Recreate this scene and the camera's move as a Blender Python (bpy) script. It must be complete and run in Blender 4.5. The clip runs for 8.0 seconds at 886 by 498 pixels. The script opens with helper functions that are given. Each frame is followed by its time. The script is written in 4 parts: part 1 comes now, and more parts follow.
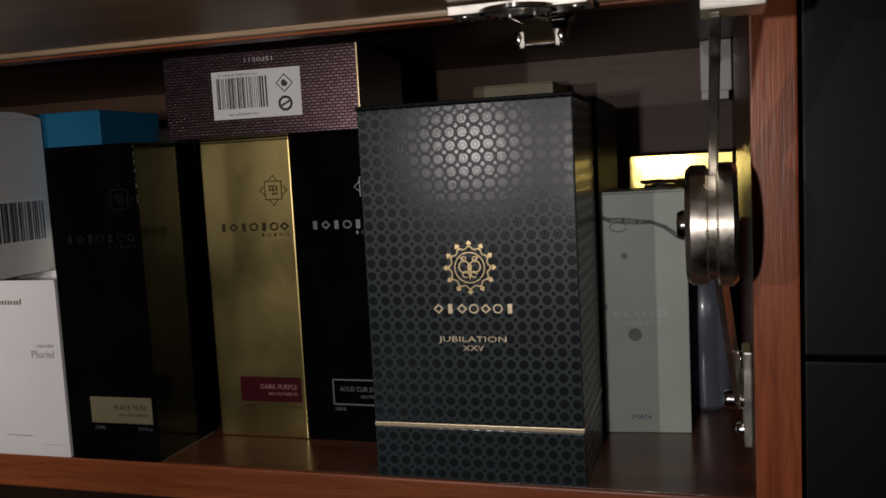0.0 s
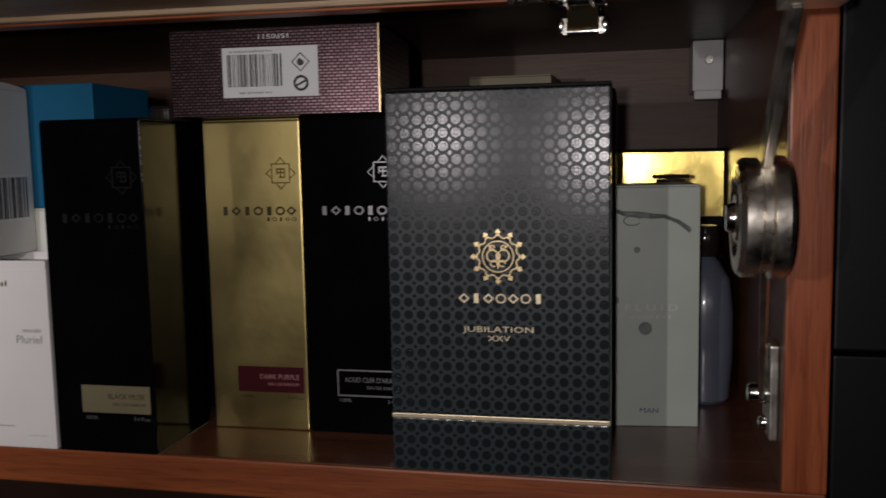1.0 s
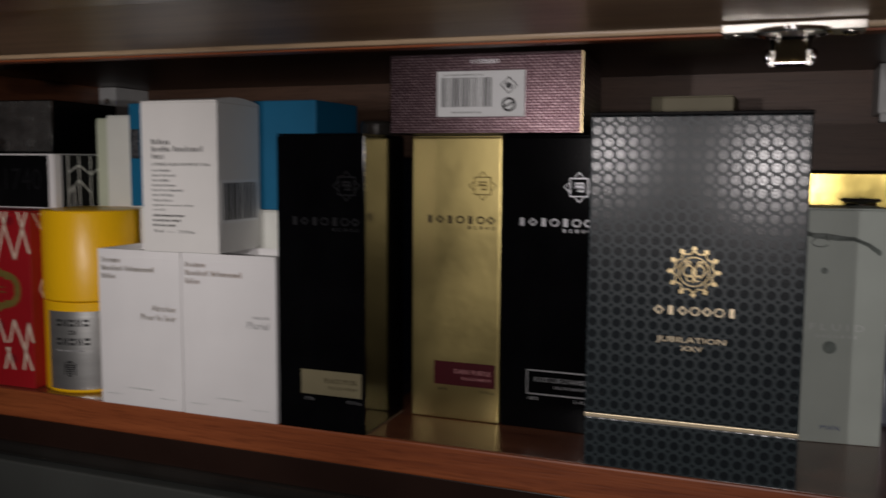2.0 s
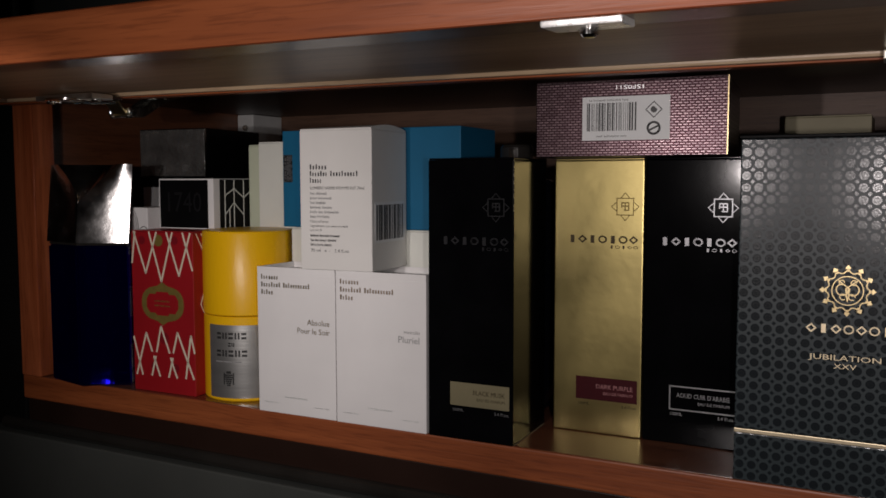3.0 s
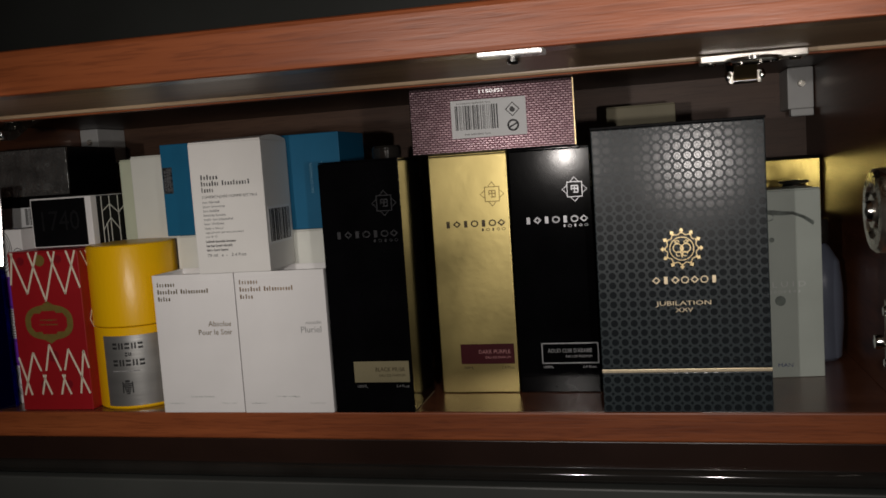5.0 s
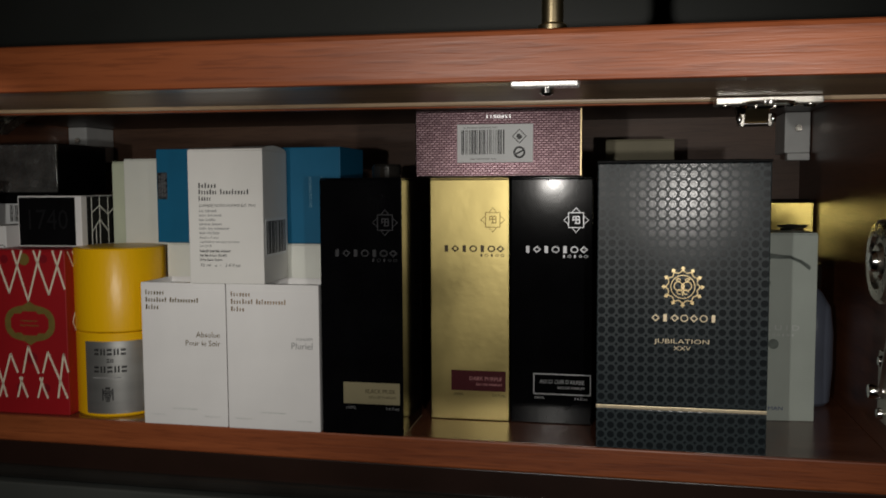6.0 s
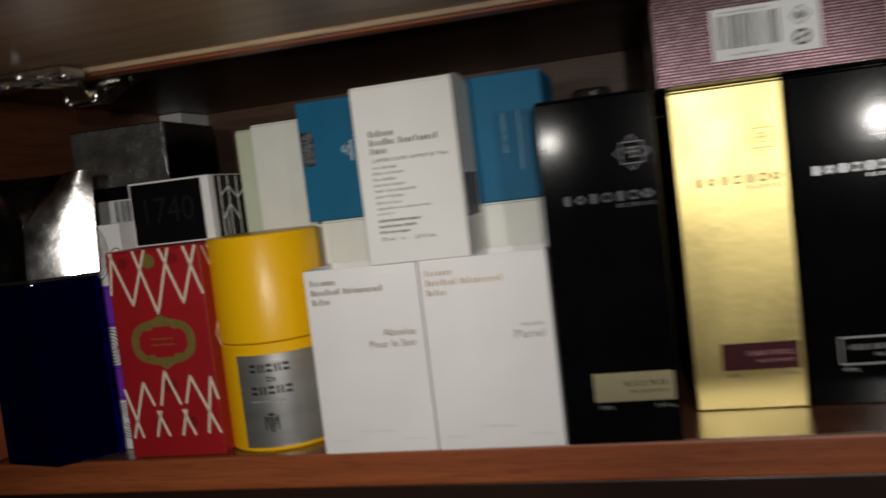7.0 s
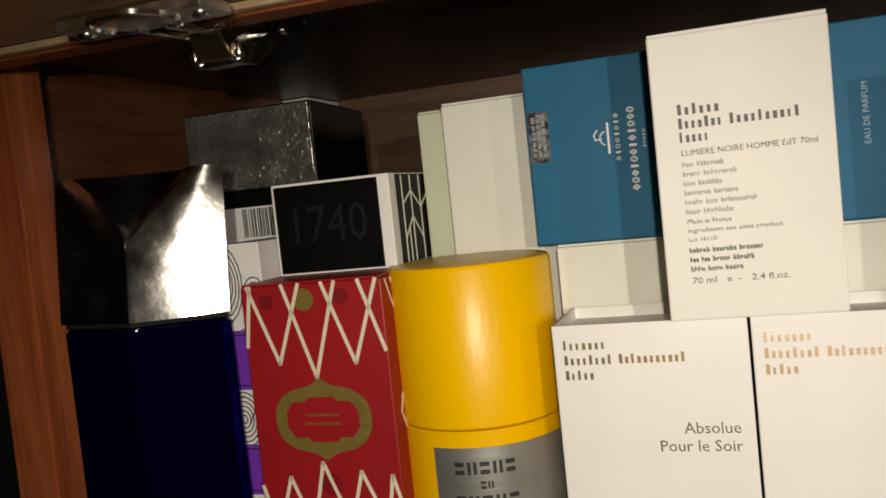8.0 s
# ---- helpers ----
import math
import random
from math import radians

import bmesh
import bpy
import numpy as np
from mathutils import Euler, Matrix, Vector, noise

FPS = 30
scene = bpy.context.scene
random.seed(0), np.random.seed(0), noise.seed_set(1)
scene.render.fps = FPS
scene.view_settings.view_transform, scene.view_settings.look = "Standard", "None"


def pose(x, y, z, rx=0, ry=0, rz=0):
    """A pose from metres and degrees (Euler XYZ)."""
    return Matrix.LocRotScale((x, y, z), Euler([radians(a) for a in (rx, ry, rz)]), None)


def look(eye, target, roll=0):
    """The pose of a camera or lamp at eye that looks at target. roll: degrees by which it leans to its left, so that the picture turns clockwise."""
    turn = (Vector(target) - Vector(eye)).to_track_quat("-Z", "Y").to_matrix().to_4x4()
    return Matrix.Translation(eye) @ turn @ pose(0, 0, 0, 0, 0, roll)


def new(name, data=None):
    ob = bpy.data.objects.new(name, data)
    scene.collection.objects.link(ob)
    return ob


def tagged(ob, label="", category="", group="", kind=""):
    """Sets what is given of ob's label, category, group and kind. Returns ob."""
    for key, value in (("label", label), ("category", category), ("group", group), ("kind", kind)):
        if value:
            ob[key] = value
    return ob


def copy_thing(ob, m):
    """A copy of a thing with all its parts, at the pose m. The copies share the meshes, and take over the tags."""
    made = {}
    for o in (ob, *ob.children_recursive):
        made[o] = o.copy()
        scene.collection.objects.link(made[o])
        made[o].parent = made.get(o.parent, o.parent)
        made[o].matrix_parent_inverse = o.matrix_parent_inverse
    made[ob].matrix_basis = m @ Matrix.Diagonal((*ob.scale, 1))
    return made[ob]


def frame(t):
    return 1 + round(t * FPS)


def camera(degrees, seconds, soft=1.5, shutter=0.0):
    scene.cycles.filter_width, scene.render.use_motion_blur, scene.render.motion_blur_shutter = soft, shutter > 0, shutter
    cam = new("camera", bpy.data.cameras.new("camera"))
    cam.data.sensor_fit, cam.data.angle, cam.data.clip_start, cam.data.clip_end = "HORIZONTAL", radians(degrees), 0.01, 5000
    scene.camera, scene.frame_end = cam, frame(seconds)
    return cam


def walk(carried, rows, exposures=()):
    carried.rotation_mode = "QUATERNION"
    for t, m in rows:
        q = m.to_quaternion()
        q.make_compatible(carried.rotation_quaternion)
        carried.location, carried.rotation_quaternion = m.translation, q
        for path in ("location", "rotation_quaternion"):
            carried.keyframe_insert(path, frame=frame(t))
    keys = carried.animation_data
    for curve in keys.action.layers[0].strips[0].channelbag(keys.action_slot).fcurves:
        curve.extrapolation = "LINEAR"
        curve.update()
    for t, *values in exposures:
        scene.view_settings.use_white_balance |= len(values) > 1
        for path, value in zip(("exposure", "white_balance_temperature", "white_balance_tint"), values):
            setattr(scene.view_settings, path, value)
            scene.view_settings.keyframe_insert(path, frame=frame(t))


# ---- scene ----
cam = camera(54.2, 8.0, soft=1.6, shutter=0.4)
PATH = [
    (0, (-0.011, 0.038, 1.121), (-0.608, 1.936, 0.923), -3.0),
    (0.5, (-0.027, 0.04, 1.118), (-0.546, 1.964, 0.96), -1.8),
    (1, (-0.065, 0.033, 1.117), (-0.492, 1.976, 0.907), -1.1),
    (1.5, (-0.082, 0.008, 1.121), (-0.636, 1.918, 0.905), -0.6),
    (2, (-0.092, -0.017, 1.124), (-0.804, 1.841, 0.927), 0.4),
    (2.2, (-0.105, -0.036, 1.128), (-0.884, 1.798, 0.952), 0.5),
    (3.3, (-0.117, -0.059, 1.126), (-1.025, 1.716, 0.967), -0.2),
    (3.5, (-0.119, -0.065, 1.133), (-0.99, 1.726, 0.956), -0.6),
    (3.7, (-0.123, -0.073, 1.126), (-0.928, 1.749, 0.948), -0.9),
    (4, (-0.108, -0.079, 1.157), (-0.72, 1.798, 0.842), -6.8),
    (4.2, (-0.116, -0.112, 1.152), (-0.629, 1.790, 0.845), -6.8),
    (4.5, (-0.129, -0.131, 1.149), (-0.691, 1.765, 0.85), -6.0),
    (4.7, (-0.135, -0.136, 1.13), (-0.654, 1.785, 0.935), -5.7),
    (5.8, (-0.179, -0.152, 1.139), (-0.597, 1.796, 0.958), 0.4),
    (6, (-0.171, -0.141, 1.136), (-0.58, 1.811, 0.99), -0.3),
    (6.3, (-0.178, -0.143, 1.130), (-0.556, 1.819, 1.044), -0.9),
    (6.5, (-0.208, -0.131, 1.14), (-0.599, 1.829, 1.06), -4.2),
    (6.8, (-0.270, -0.070, 1.115), (-0.737, 1.871, 0.995), -7.2),
    (7, (-0.322, -0.008, 1.104), (-0.843, 1.917, 0.958), -6.8),
    (7.5, (-0.414, 0.122, 1.113), (-1.072, 2.007, 0.999), -7.6),
    (7.6, (-0.434, 0.132, 1.108), (-1.091, 2.02, 1.02), -7.3),
    (8, (-0.464, 0.144, 1.115), (-1.128, 2.028, 1.0), -6.0),
]
walk(cam, [(t, look(eye, target, roll)) for t, eye, target, roll in PATH],
     exposures=[(0, 0.0, 6350, 16), (1, 0.0, 6250, 18), (2, 0.05, 6250, 17), (3.5, 0.1, 6450, 19), (4.5, 0.05, 6500, 16), (6.0, -0.05, 6350, 9),
                (6.6, 0.05, 6350, 8), (7, 0.42, 6350, 9), (7.5, 0.82, 6850, 9), (8, 1.04, 7350, 9)])

# world, lamp
world = bpy.data.worlds.new("night")
scene.world = world
world.use_nodes = True
world.node_tree.nodes["Background"].inputs[0].default_value = (0.5, 0.45, 0.4, 1)
world.node_tree.nodes["Background"].inputs[1].default_value = 0.01

# the torch that lights the shelf, at three places of its way along the front
for x, y, z, aim, low, wide, watts in ((-0.085, -0.03, 1.122, -0.13, 1.040, 90, 2.7), (-0.27, -0.12, 1.140, -0.31, 1.055, 98, 2.8), (-0.43, 0.03, 1.135, -0.60, 1.020, 68, 2.7)):
    torch = bpy.data.lights.new("torch", "SPOT")
    torch.energy, torch.color = watts, (1.0, 0.94, 0.86)
    torch.spot_size, torch.spot_blend, torch.shadow_soft_size = radians(wide), 1.0, 0.005
    torch_ob = new("torch", torch)
    torch_ob.matrix_world = look((x, y, z), (aim, 0.5, low))

F = 0.952          # top of the shelf
Y = 0.464          # front of the carcass
XL, XR = -0.7815, 0.006   # inner sides
ZC = 1.206         # underside of the top board
YB = 0.815         # back panel


# ---- materials ----
def material(name, color, rough=0.5, metal=0.0, var=0.0, scale=40.0, bump=0.0, bump_scale=300.0, stretch=(1, 1, 1), spec=0.5, coat=0.0, rvar=0.0):
    m = bpy.data.materials.new(name)
    m.use_nodes = True
    n, l = m.node_tree.nodes, m.node_tree.links
    b = n["Principled BSDF"]
    b.inputs["Base Color"].default_value = (*color, 1)
    b.inputs["Roughness"].default_value = rough
    b.inputs["Metallic"].default_value = metal
    b.inputs["Specular IOR Level"].default_value = spec
    b.inputs["Coat Weight"].default_value = coat
    b.inputs["Coat Roughness"].default_value = 0.08
    co = n.new("ShaderNodeTexCoord")
    mp = n.new("ShaderNodeMapping")
    mp.inputs["Scale"].default_value = stretch
    l.new(co.outputs["Object"], mp.inputs["Vector"])
    if var or rvar:
        t1 = n.new("ShaderNodeTexNoise")
        t1.inputs["Scale"].default_value, t1.inputs["Detail"].default_value = scale, 6
        l.new(mp.outputs[0], t1.inputs["Vector"])
    if var:
        r = n.new("ShaderNodeValToRGB")
        r.color_ramp.elements[0].position, r.color_ramp.elements[1].position = 0.3, 0.7
        r.color_ramp.elements[0].color = (*[c * (1 - var) for c in color], 1)
        r.color_ramp.elements[1].color = (*[min(1, c * (1 + var)) for c in color], 1)
        l.new(t1.outputs["Fac"], r.inputs["Fac"])
        l.new(r.outputs["Color"], b.inputs["Base Color"])
    if rvar:
        mr = n.new("ShaderNodeMapRange")
        mr.inputs["From Min"].default_value, mr.inputs["From Max"].default_value = 0.3, 0.7
        mr.inputs["To Min"].default_value, mr.inputs["To Max"].default_value = max(0.02, rough - rvar), rough + rvar
        l.new(t1.outputs["Fac"], mr.inputs["Value"])
        l.new(mr.outputs[0], b.inputs["Roughness"])
    if bump:
        t2 = n.new("ShaderNodeTexNoise")
        t2.inputs["Scale"].default_value, t2.inputs["Detail"].default_value = bump_scale, 4
        l.new(mp.outputs[0], t2.inputs["Vector"])
        bp = n.new("ShaderNodeBump")
        bp.inputs["Strength"].default_value, bp.inputs["Distance"].default_value = bump, 0.001
        l.new(t2.outputs["Fac"], bp.inputs["Height"])
        l.new(bp.outputs[0], b.inputs["Normal"])
    return m


def wood(name, dark, light, along, rough=0.45, coat=0.0, pores=0.4):
    """Veneer with long pores and broad bands along one axis."""
    m = bpy.data.materials.new(name)
    m.use_nodes = True
    n, l = m.node_tree.nodes, m.node_tree.links
    b = n["Principled BSDF"]
    co, mp = n.new("ShaderNodeTexCoord"), n.new("ShaderNodeMapping")
    mp.inputs["Scale"].default_value = tuple(0.06 if i == along else 1.0 for i in range(3))
    l.new(co.outputs["Object"], mp.inputs["Vector"])
    big, fine = n.new("ShaderNodeTexNoise"), n.new("ShaderNodeTexNoise")
    big.inputs["Scale"].default_value, big.inputs["Detail"].default_value = 90, 5
    fine.inputs["Scale"].default_value, fine.inputs["Detail"].default_value = 620, 3
    for t in (big, fine):
        l.new(mp.outputs[0], t.inputs["Vector"])
        t.inputs["Distortion"].default_value = 0.4
    r1, r2 = n.new("ShaderNodeValToRGB"), n.new("ShaderNodeValToRGB")
    r1.color_ramp.elements[0].position, r1.color_ramp.elements[1].position = 0.32, 0.68
    r1.color_ramp.elements[0].color, r1.color_ramp.elements[1].color = (*dark, 1), (*light, 1)
    r2.color_ramp.elements[0].position, r2.color_ramp.elements[1].position = 0.36, 0.5
    r2.color_ramp.elements[0].color, r2.color_ramp.elements[1].color = (0.45, 0.4, 0.4, 1), (1, 1, 1, 1)
    l.new(big.outputs["Fac"], r1.inputs["Fac"])
    l.new(fine.outputs["Fac"], r2.inputs["Fac"])
    mx = n.new("ShaderNodeMixRGB")
    mx.blend_type, mx.inputs[0].default_value = "MULTIPLY", pores
    l.new(r1.outputs[0], mx.inputs[1])
    l.new(r2.outputs[0], mx.inputs[2])
    l.new(mx.outputs[0], b.inputs["Base Color"])
    bp = n.new("ShaderNodeBump")
    bp.inputs["Strength"].default_value, bp.inputs["Distance"].default_value = 0.25, 0.0006
    l.new(fine.outputs["Fac"], bp.inputs["Height"])
    l.new(bp.outputs[0], b.inputs["Normal"])
    b.inputs["Roughness"].default_value, b.inputs["Coat Weight"].default_value = rough, coat
    b.inputs["Coat Roughness"].default_value = 0.25
    return m


def math_node(n, l, op, a, b=None):
    k = n.new("ShaderNodeMath")
    k.operation = op
    for i, v in enumerate((a, b)):
        if v is None:
            continue
        if isinstance(v, (int, float)):
            k.inputs[i].default_value = v
        else:
            l.new(v, k.inputs[i])
    return k.outputs[0]


def dotted_card(name):
    """Charcoal card printed with glossy ringed discs and small stars on a square lattice."""
    m = bpy.data.materials.new(name)
    m.use_nodes = True
    n, l = m.node_tree.nodes, m.node_tree.links
    b = n["Principled BSDF"]
    co, sp = n.new("ShaderNodeTexCoord"), n.new("ShaderNodeSeparateXYZ")
    l.new(co.outputs["Object"], sp.inputs[0])
    P = 0.0067
    flat = math_node(n, l, "ADD", sp.outputs["X"], sp.outputs["Y"])
    u = math_node(n, l, "SUBTRACT", math_node(n, l, "FRACT", math_node(n, l, "MULTIPLY", flat, 1 / P)), 0.5)
    v = math_node(n, l, "SUBTRACT", math_node(n, l, "FRACT", math_node(n, l, "MULTIPLY", sp.outputs["Z"], 1 / P)), 0.5)
    r = math_node(n, l, "SQRT", math_node(n, l, "ADD", math_node(n, l, "MULTIPLY", u, u), math_node(n, l, "MULTIPLY", v, v)))
    disc = math_node(n, l, "LESS_THAN", r, 0.36)
    ring = math_node(n, l, "LESS_THAN", math_node(n, l, "ABSOLUTE", math_node(n, l, "SUBTRACT", r, 0.19)), 0.035)
    cu = math_node(n, l, "SUBTRACT", 0.5, math_node(n, l, "ABSOLUTE", u))
    cv = math_node(n, l, "SUBTRACT", 0.5, math_node(n, l, "ABSOLUTE", v))
    star = math_node(n, l, "LESS_THAN", math_node(n, l, "ADD", cu, cv), 0.19)
    gloss = math_node(n, l, "MAXIMUM", math_node(n, l, "SUBTRACT", disc, math_node(n, l, "MULTIPLY", ring, 0.3)), star)
    mx = n.new("ShaderNodeMixRGB")
    l.new(math_node(n, l, "MAXIMUM", disc, star), mx.inputs[0])
    mx.inputs[1].default_value, mx.inputs[2].default_value = (0.023, 0.033, 0.037, 1), (0.011, 0.0145, 0.017, 1)
    l.new(mx.outputs[0], b.inputs["Base Color"])
    rr = n.new("ShaderNodeMapRange")
    rr.inputs["To Min"].default_value, rr.inputs["To Max"].default_value = 0.42, 0.20
    l.new(gloss, rr.inputs["Value"])
    l.new(rr.outputs[0], b.inputs["Roughness"])
    b.inputs["Specular IOR Level"].default_value = 0.32
    t = n.new("ShaderNodeTexNoise")
    t.inputs["Scale"].default_value = 900
    l.new(co.outputs["Object"], t.inputs["Vector"])
    hgt = math_node(n, l, "ADD", math_node(n, l, "MULTIPLY", gloss, 1.0), math_node(n, l, "MULTIPLY", t.outputs["Fac"], 0.4))
    bp = n.new("ShaderNodeBump")
    bp.inputs["Strength"].default_value, bp.inputs["Distance"].default_value = 0.35, 0.0003
    l.new(hgt, bp.inputs["Height"])
    l.new(bp.outputs[0], b.inputs["Normal"])
    return m


def woven_foil(name):
    """Plum metallic card embossed with short staggered dashes."""
    m = bpy.data.materials.new(name)
    m.use_nodes = True
    n, l = m.node_tree.nodes, m.node_tree.links
    b = n["Principled BSDF"]
    co, mp = n.new("ShaderNodeTexCoord"), n.new("ShaderNodeMapping")
    mp.inputs["Rotation"].default_value = (radians(90), 0, 0)
    l.new(co.outputs["Object"], mp.inputs["Vector"])
    br = n.new("ShaderNodeTexBrick")
    br.inputs["Scale"].default_value = 1.0
    br.inputs["Brick Width"].default_value, br.inputs["Row Height"].default_value = 0.0036, 0.0017
    br.inputs["Mortar Size"].default_value, br.inputs["Mortar Smooth"].default_value = 0.0005, 0.6
    br.inputs["Color1"].default_value, br.inputs["Color2"].default_value = (0.22, 0.16, 0.17, 1), (0.13, 0.09, 0.10, 1)
    br.inputs["Mortar"].default_value = (0.045, 0.02, 0.025, 1)
    l.new(mp.outputs[0], br.inputs["Vector"])
    l.new(br.outputs["Color"], b.inputs["Base Color"])
    bp = n.new("ShaderNodeBump")
    bp.invert = True
    bp.inputs["Strength"].default_value, bp.inputs["Distance"].default_value = 0.6, 0.0004
    l.new(br.outputs["Fac"], bp.inputs["Height"])
    l.new(bp.outputs[0], b.inputs["Normal"])
    b.inputs["Metallic"].default_value, b.inputs["Roughness"].default_value = 0.95, 0.3
    return m


def striped_label(name):
    """Brushed silver paper."""
    return material(name, (0.58, 0.58, 0.56), 0.34, 0.85, var=0.15, scale=60, bump=0.08, bump_scale=400, stretch=(0.05, 0.05, 1))


EDGE_X = wood("cherry_edge_long", (0.195, 0.047, 0.014), (0.345, 0.094, 0.028), 0)
EDGE_Z = wood("cherry_edge_upright", (0.28, 0.066, 0.022), (0.50, 0.140, 0.052), 2, rough=0.36)
# top board and flap leaf, darker than the side boards
DARKWOOD = wood("dark_brown_board", (0.036, 0.015, 0.008), (0.066, 0.027, 0.014), 0, rough=0.42, coat=0.1)
SIDEWOOD = wood("red_brown_side_board", (0.095, 0.033, 0.014), (0.155, 0.055, 0.024), 1, rough=0.36, coat=0.1)
FLOORWOOD = wood("dark_polished_shelf", (0.105, 0.038, 0.020), (0.17, 0.066, 0.035), 0, rough=0.24, coat=0.35)
BACKWOOD = wood("brown_back_panel", (0.095, 0.050, 0.031), (0.135, 0.073, 0.045), 0, rough=0.5, coat=0.0)
FLAPIN = wood("flap_underside", (0.10, 0.055, 0.03), (0.17, 0.10, 0.06), 0, rough=0.35, coat=0.3)
PANELWOOD = wood("flap_panel", (0.26, 0.155, 0.082), (0.36, 0.225, 0.128), 0, rough=0.4, coat=0.0)
PALEWOOD = wood("pale_bead", (0.36, 0.25, 0.15), (0.48, 0.35, 0.22), 0, rough=0.35, coat=0.1)
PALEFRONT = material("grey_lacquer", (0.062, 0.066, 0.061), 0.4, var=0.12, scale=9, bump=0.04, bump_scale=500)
# same lacquer settings as above, about twelve times darker
FRONT = material("near_black_lacquer", (0.005, 0.0055, 0.0055), 0.5, spec=0.25, var=0.12, scale=9, bump=0.04, bump_scale=500)
BLACKTRIM = material("black_gloss_trim", (0.02, 0.018, 0.016), 0.08, var=0.2, scale=20, coat=0.6)
CHROME = material("polished_chrome", (0.72, 0.71, 0.69), 0.12, 1.0, var=0.08, scale=90, rvar=0.05)
STEEL = material("nickel_steel", (0.45, 0.43, 0.39), 0.24, 1.0, var=0.1, scale=120, rvar=0.08)
DARKSEAL = material("dark_silver_seal", (0.12, 0.13, 0.14), 0.3, 0.7, var=0.5, scale=260, rvar=0.15)
PLATE = material("bright_nickel_plate", (0.86, 0.86, 0.84), 0.3, 0.5, var=0.06, scale=200, rvar=0.08)
NICKEL = material("worn_nickel", (0.76, 0.71, 0.62), 0.3, 1.0, var=0.1, scale=120, rvar=0.08)
SATIN = material("satin_nickel", (0.70, 0.67, 0.61), 0.36, 1.0, var=0.08, scale=120, rvar=0.08)
DARKLACQ = material("dark_brown_lacquer", (0.022, 0.011, 0.008), 0.3, var=0.2, scale=14, coat=0.2)
BRASS = material("satin_brass", (0.62, 0.50, 0.30), 0.3, 1.0, var=0.08, scale=60, bump=0.05, bump_scale=700, stretch=(0.1, 1, 1))
WHITEPLASTIC = material("grey_white_plastic", (0.62, 0.63, 0.62), 0.45, var=0.05, scale=50, bump=0.05)
WHITECARD = material("white_card", (0.74, 0.73, 0.72), 0.6, var=0.035, scale=25, bump=0.06, bump_scale=1200)
WARMCARD = material("ivory_card", (0.70, 0.69, 0.66), 0.6, var=0.04, scale=22, bump=0.08, bump_scale=900)
CREAMCARD = material("cream_card", (0.70, 0.71, 0.65), 0.6, var=0.04, scale=30, bump=0.06, bump_scale=900)
GREENCARD = material("pale_green_card", (0.52, 0.56, 0.42), 0.6, var=0.05, scale=30, bump=0.06, bump_scale=900)
BLACKCARD = material("black_gloss_card", (0.0025, 0.0025, 0.003), 0.12, var=0.3, scale=30, bump=0.03, bump_scale=70, spec=0.11)
BLACKMATT = material("black_matt_card", (0.0025, 0.0025, 0.003), 0.5, var=0.3, scale=40, bump=0.08, bump_scale=900, spec=0.08)
GOLDCARD = material("gold_foil_card", (0.55, 0.445, 0.18), 0.35, 1.0, var=0.08, scale=14, bump=0.35, bump_scale=26, rvar=0.09)
GOLDBRIGHT = material("bright_gold_foil", (0.70, 0.55, 0.16), 0.22, 1.0, var=0.1, scale=30, bump=0.15, bump_scale=60, rvar=0.08)
GOLDPRINT = material("gold_print", (0.66, 0.52, 0.28), 0.32, 0.9, var=0.1, scale=200)
FOIL = material("fine_gold_foil", (0.44, 0.33, 0.17), 0.34, 0.95, var=0.15, scale=400)
ROSEFOIL = material("rose_gold_foil", (0.56, 0.40, 0.27), 0.34, 0.9, var=0.15, scale=400)
GOLDTEXT = material("pale_gold_print", (0.74, 0.62, 0.42), 0.38, 0.6, var=0.1, scale=300)
SILVER = material("silver_print", (0.75, 0.75, 0.76), 0.3, 0.9, var=0.08, scale=200)
DIMPRINT = material("dark_silver_print", (0.045, 0.045, 0.048), 0.35, 0.9, var=0.1, scale=200)
GREYPRINT = material("grey_metal_print", (0.26, 0.26, 0.27), 0.36, 0.9, var=0.1, scale=200)
INK = material("black_ink", (0.02, 0.02, 0.02), 0.5, var=0.2, scale=300)
GREYINK = material("grey_ink", (0.25, 0.25, 0.25), 0.5, var=0.1, scale=300)
DARKGOLDINK = material("dark_ink_on_gold", (0.07, 0.05, 0.025), 0.3, 0.4, var=0.2, scale=300)
GOLDSHADE = material("shaded_gold_print", (0.20, 0.15, 0.055), 0.3, 0.9, var=0.2, scale=300)
GOLDLABEL = material("pale_gold_label", (0.58, 0.51, 0.31), 0.32, 0.75, var=0.05, scale=60)
PLUMLABEL = material("plum_label", (0.048, 0.003, 0.006), 0.5, var=0.1, scale=60, spec=0.2)
PINKINK = material("pink_ink", (0.42, 0.2, 0.2), 0.4, var=0.1, scale=200)
BLUECARD = material("petrol_blue_card", (0.006, 0.112, 0.222), 0.55, spec=0.22, var=0.07, scale=24, bump=0.05, bump_scale=900)
REDCARD = material("crimson_card", (0.30, 0.007, 0.011), 0.45, var=0.08, scale=24, bump=0.05, bump_scale=900)
DEEPRED = material("deep_red_ink", (0.19, 0.006, 0.012), 0.42, var=0.1, scale=60)
OLIVEINK = material("olive_gold_ink", (0.20, 0.145, 0.035), 0.45, 0.2, var=0.15, scale=150)
IVORYINK = material("ivory_ink", (0.70, 0.64, 0.5), 0.5, var=0.05, scale=200)
YELLOWCARD = material("sunflower_yellow_card", (0.82, 0.46, 0.002), 0.33, spec=0.35, var=0.04, scale=18, bump=0.16, bump_scale=380, stretch=(1, 1, 0.25))
SILVERLABEL = striped_label("brushed_silver_label")
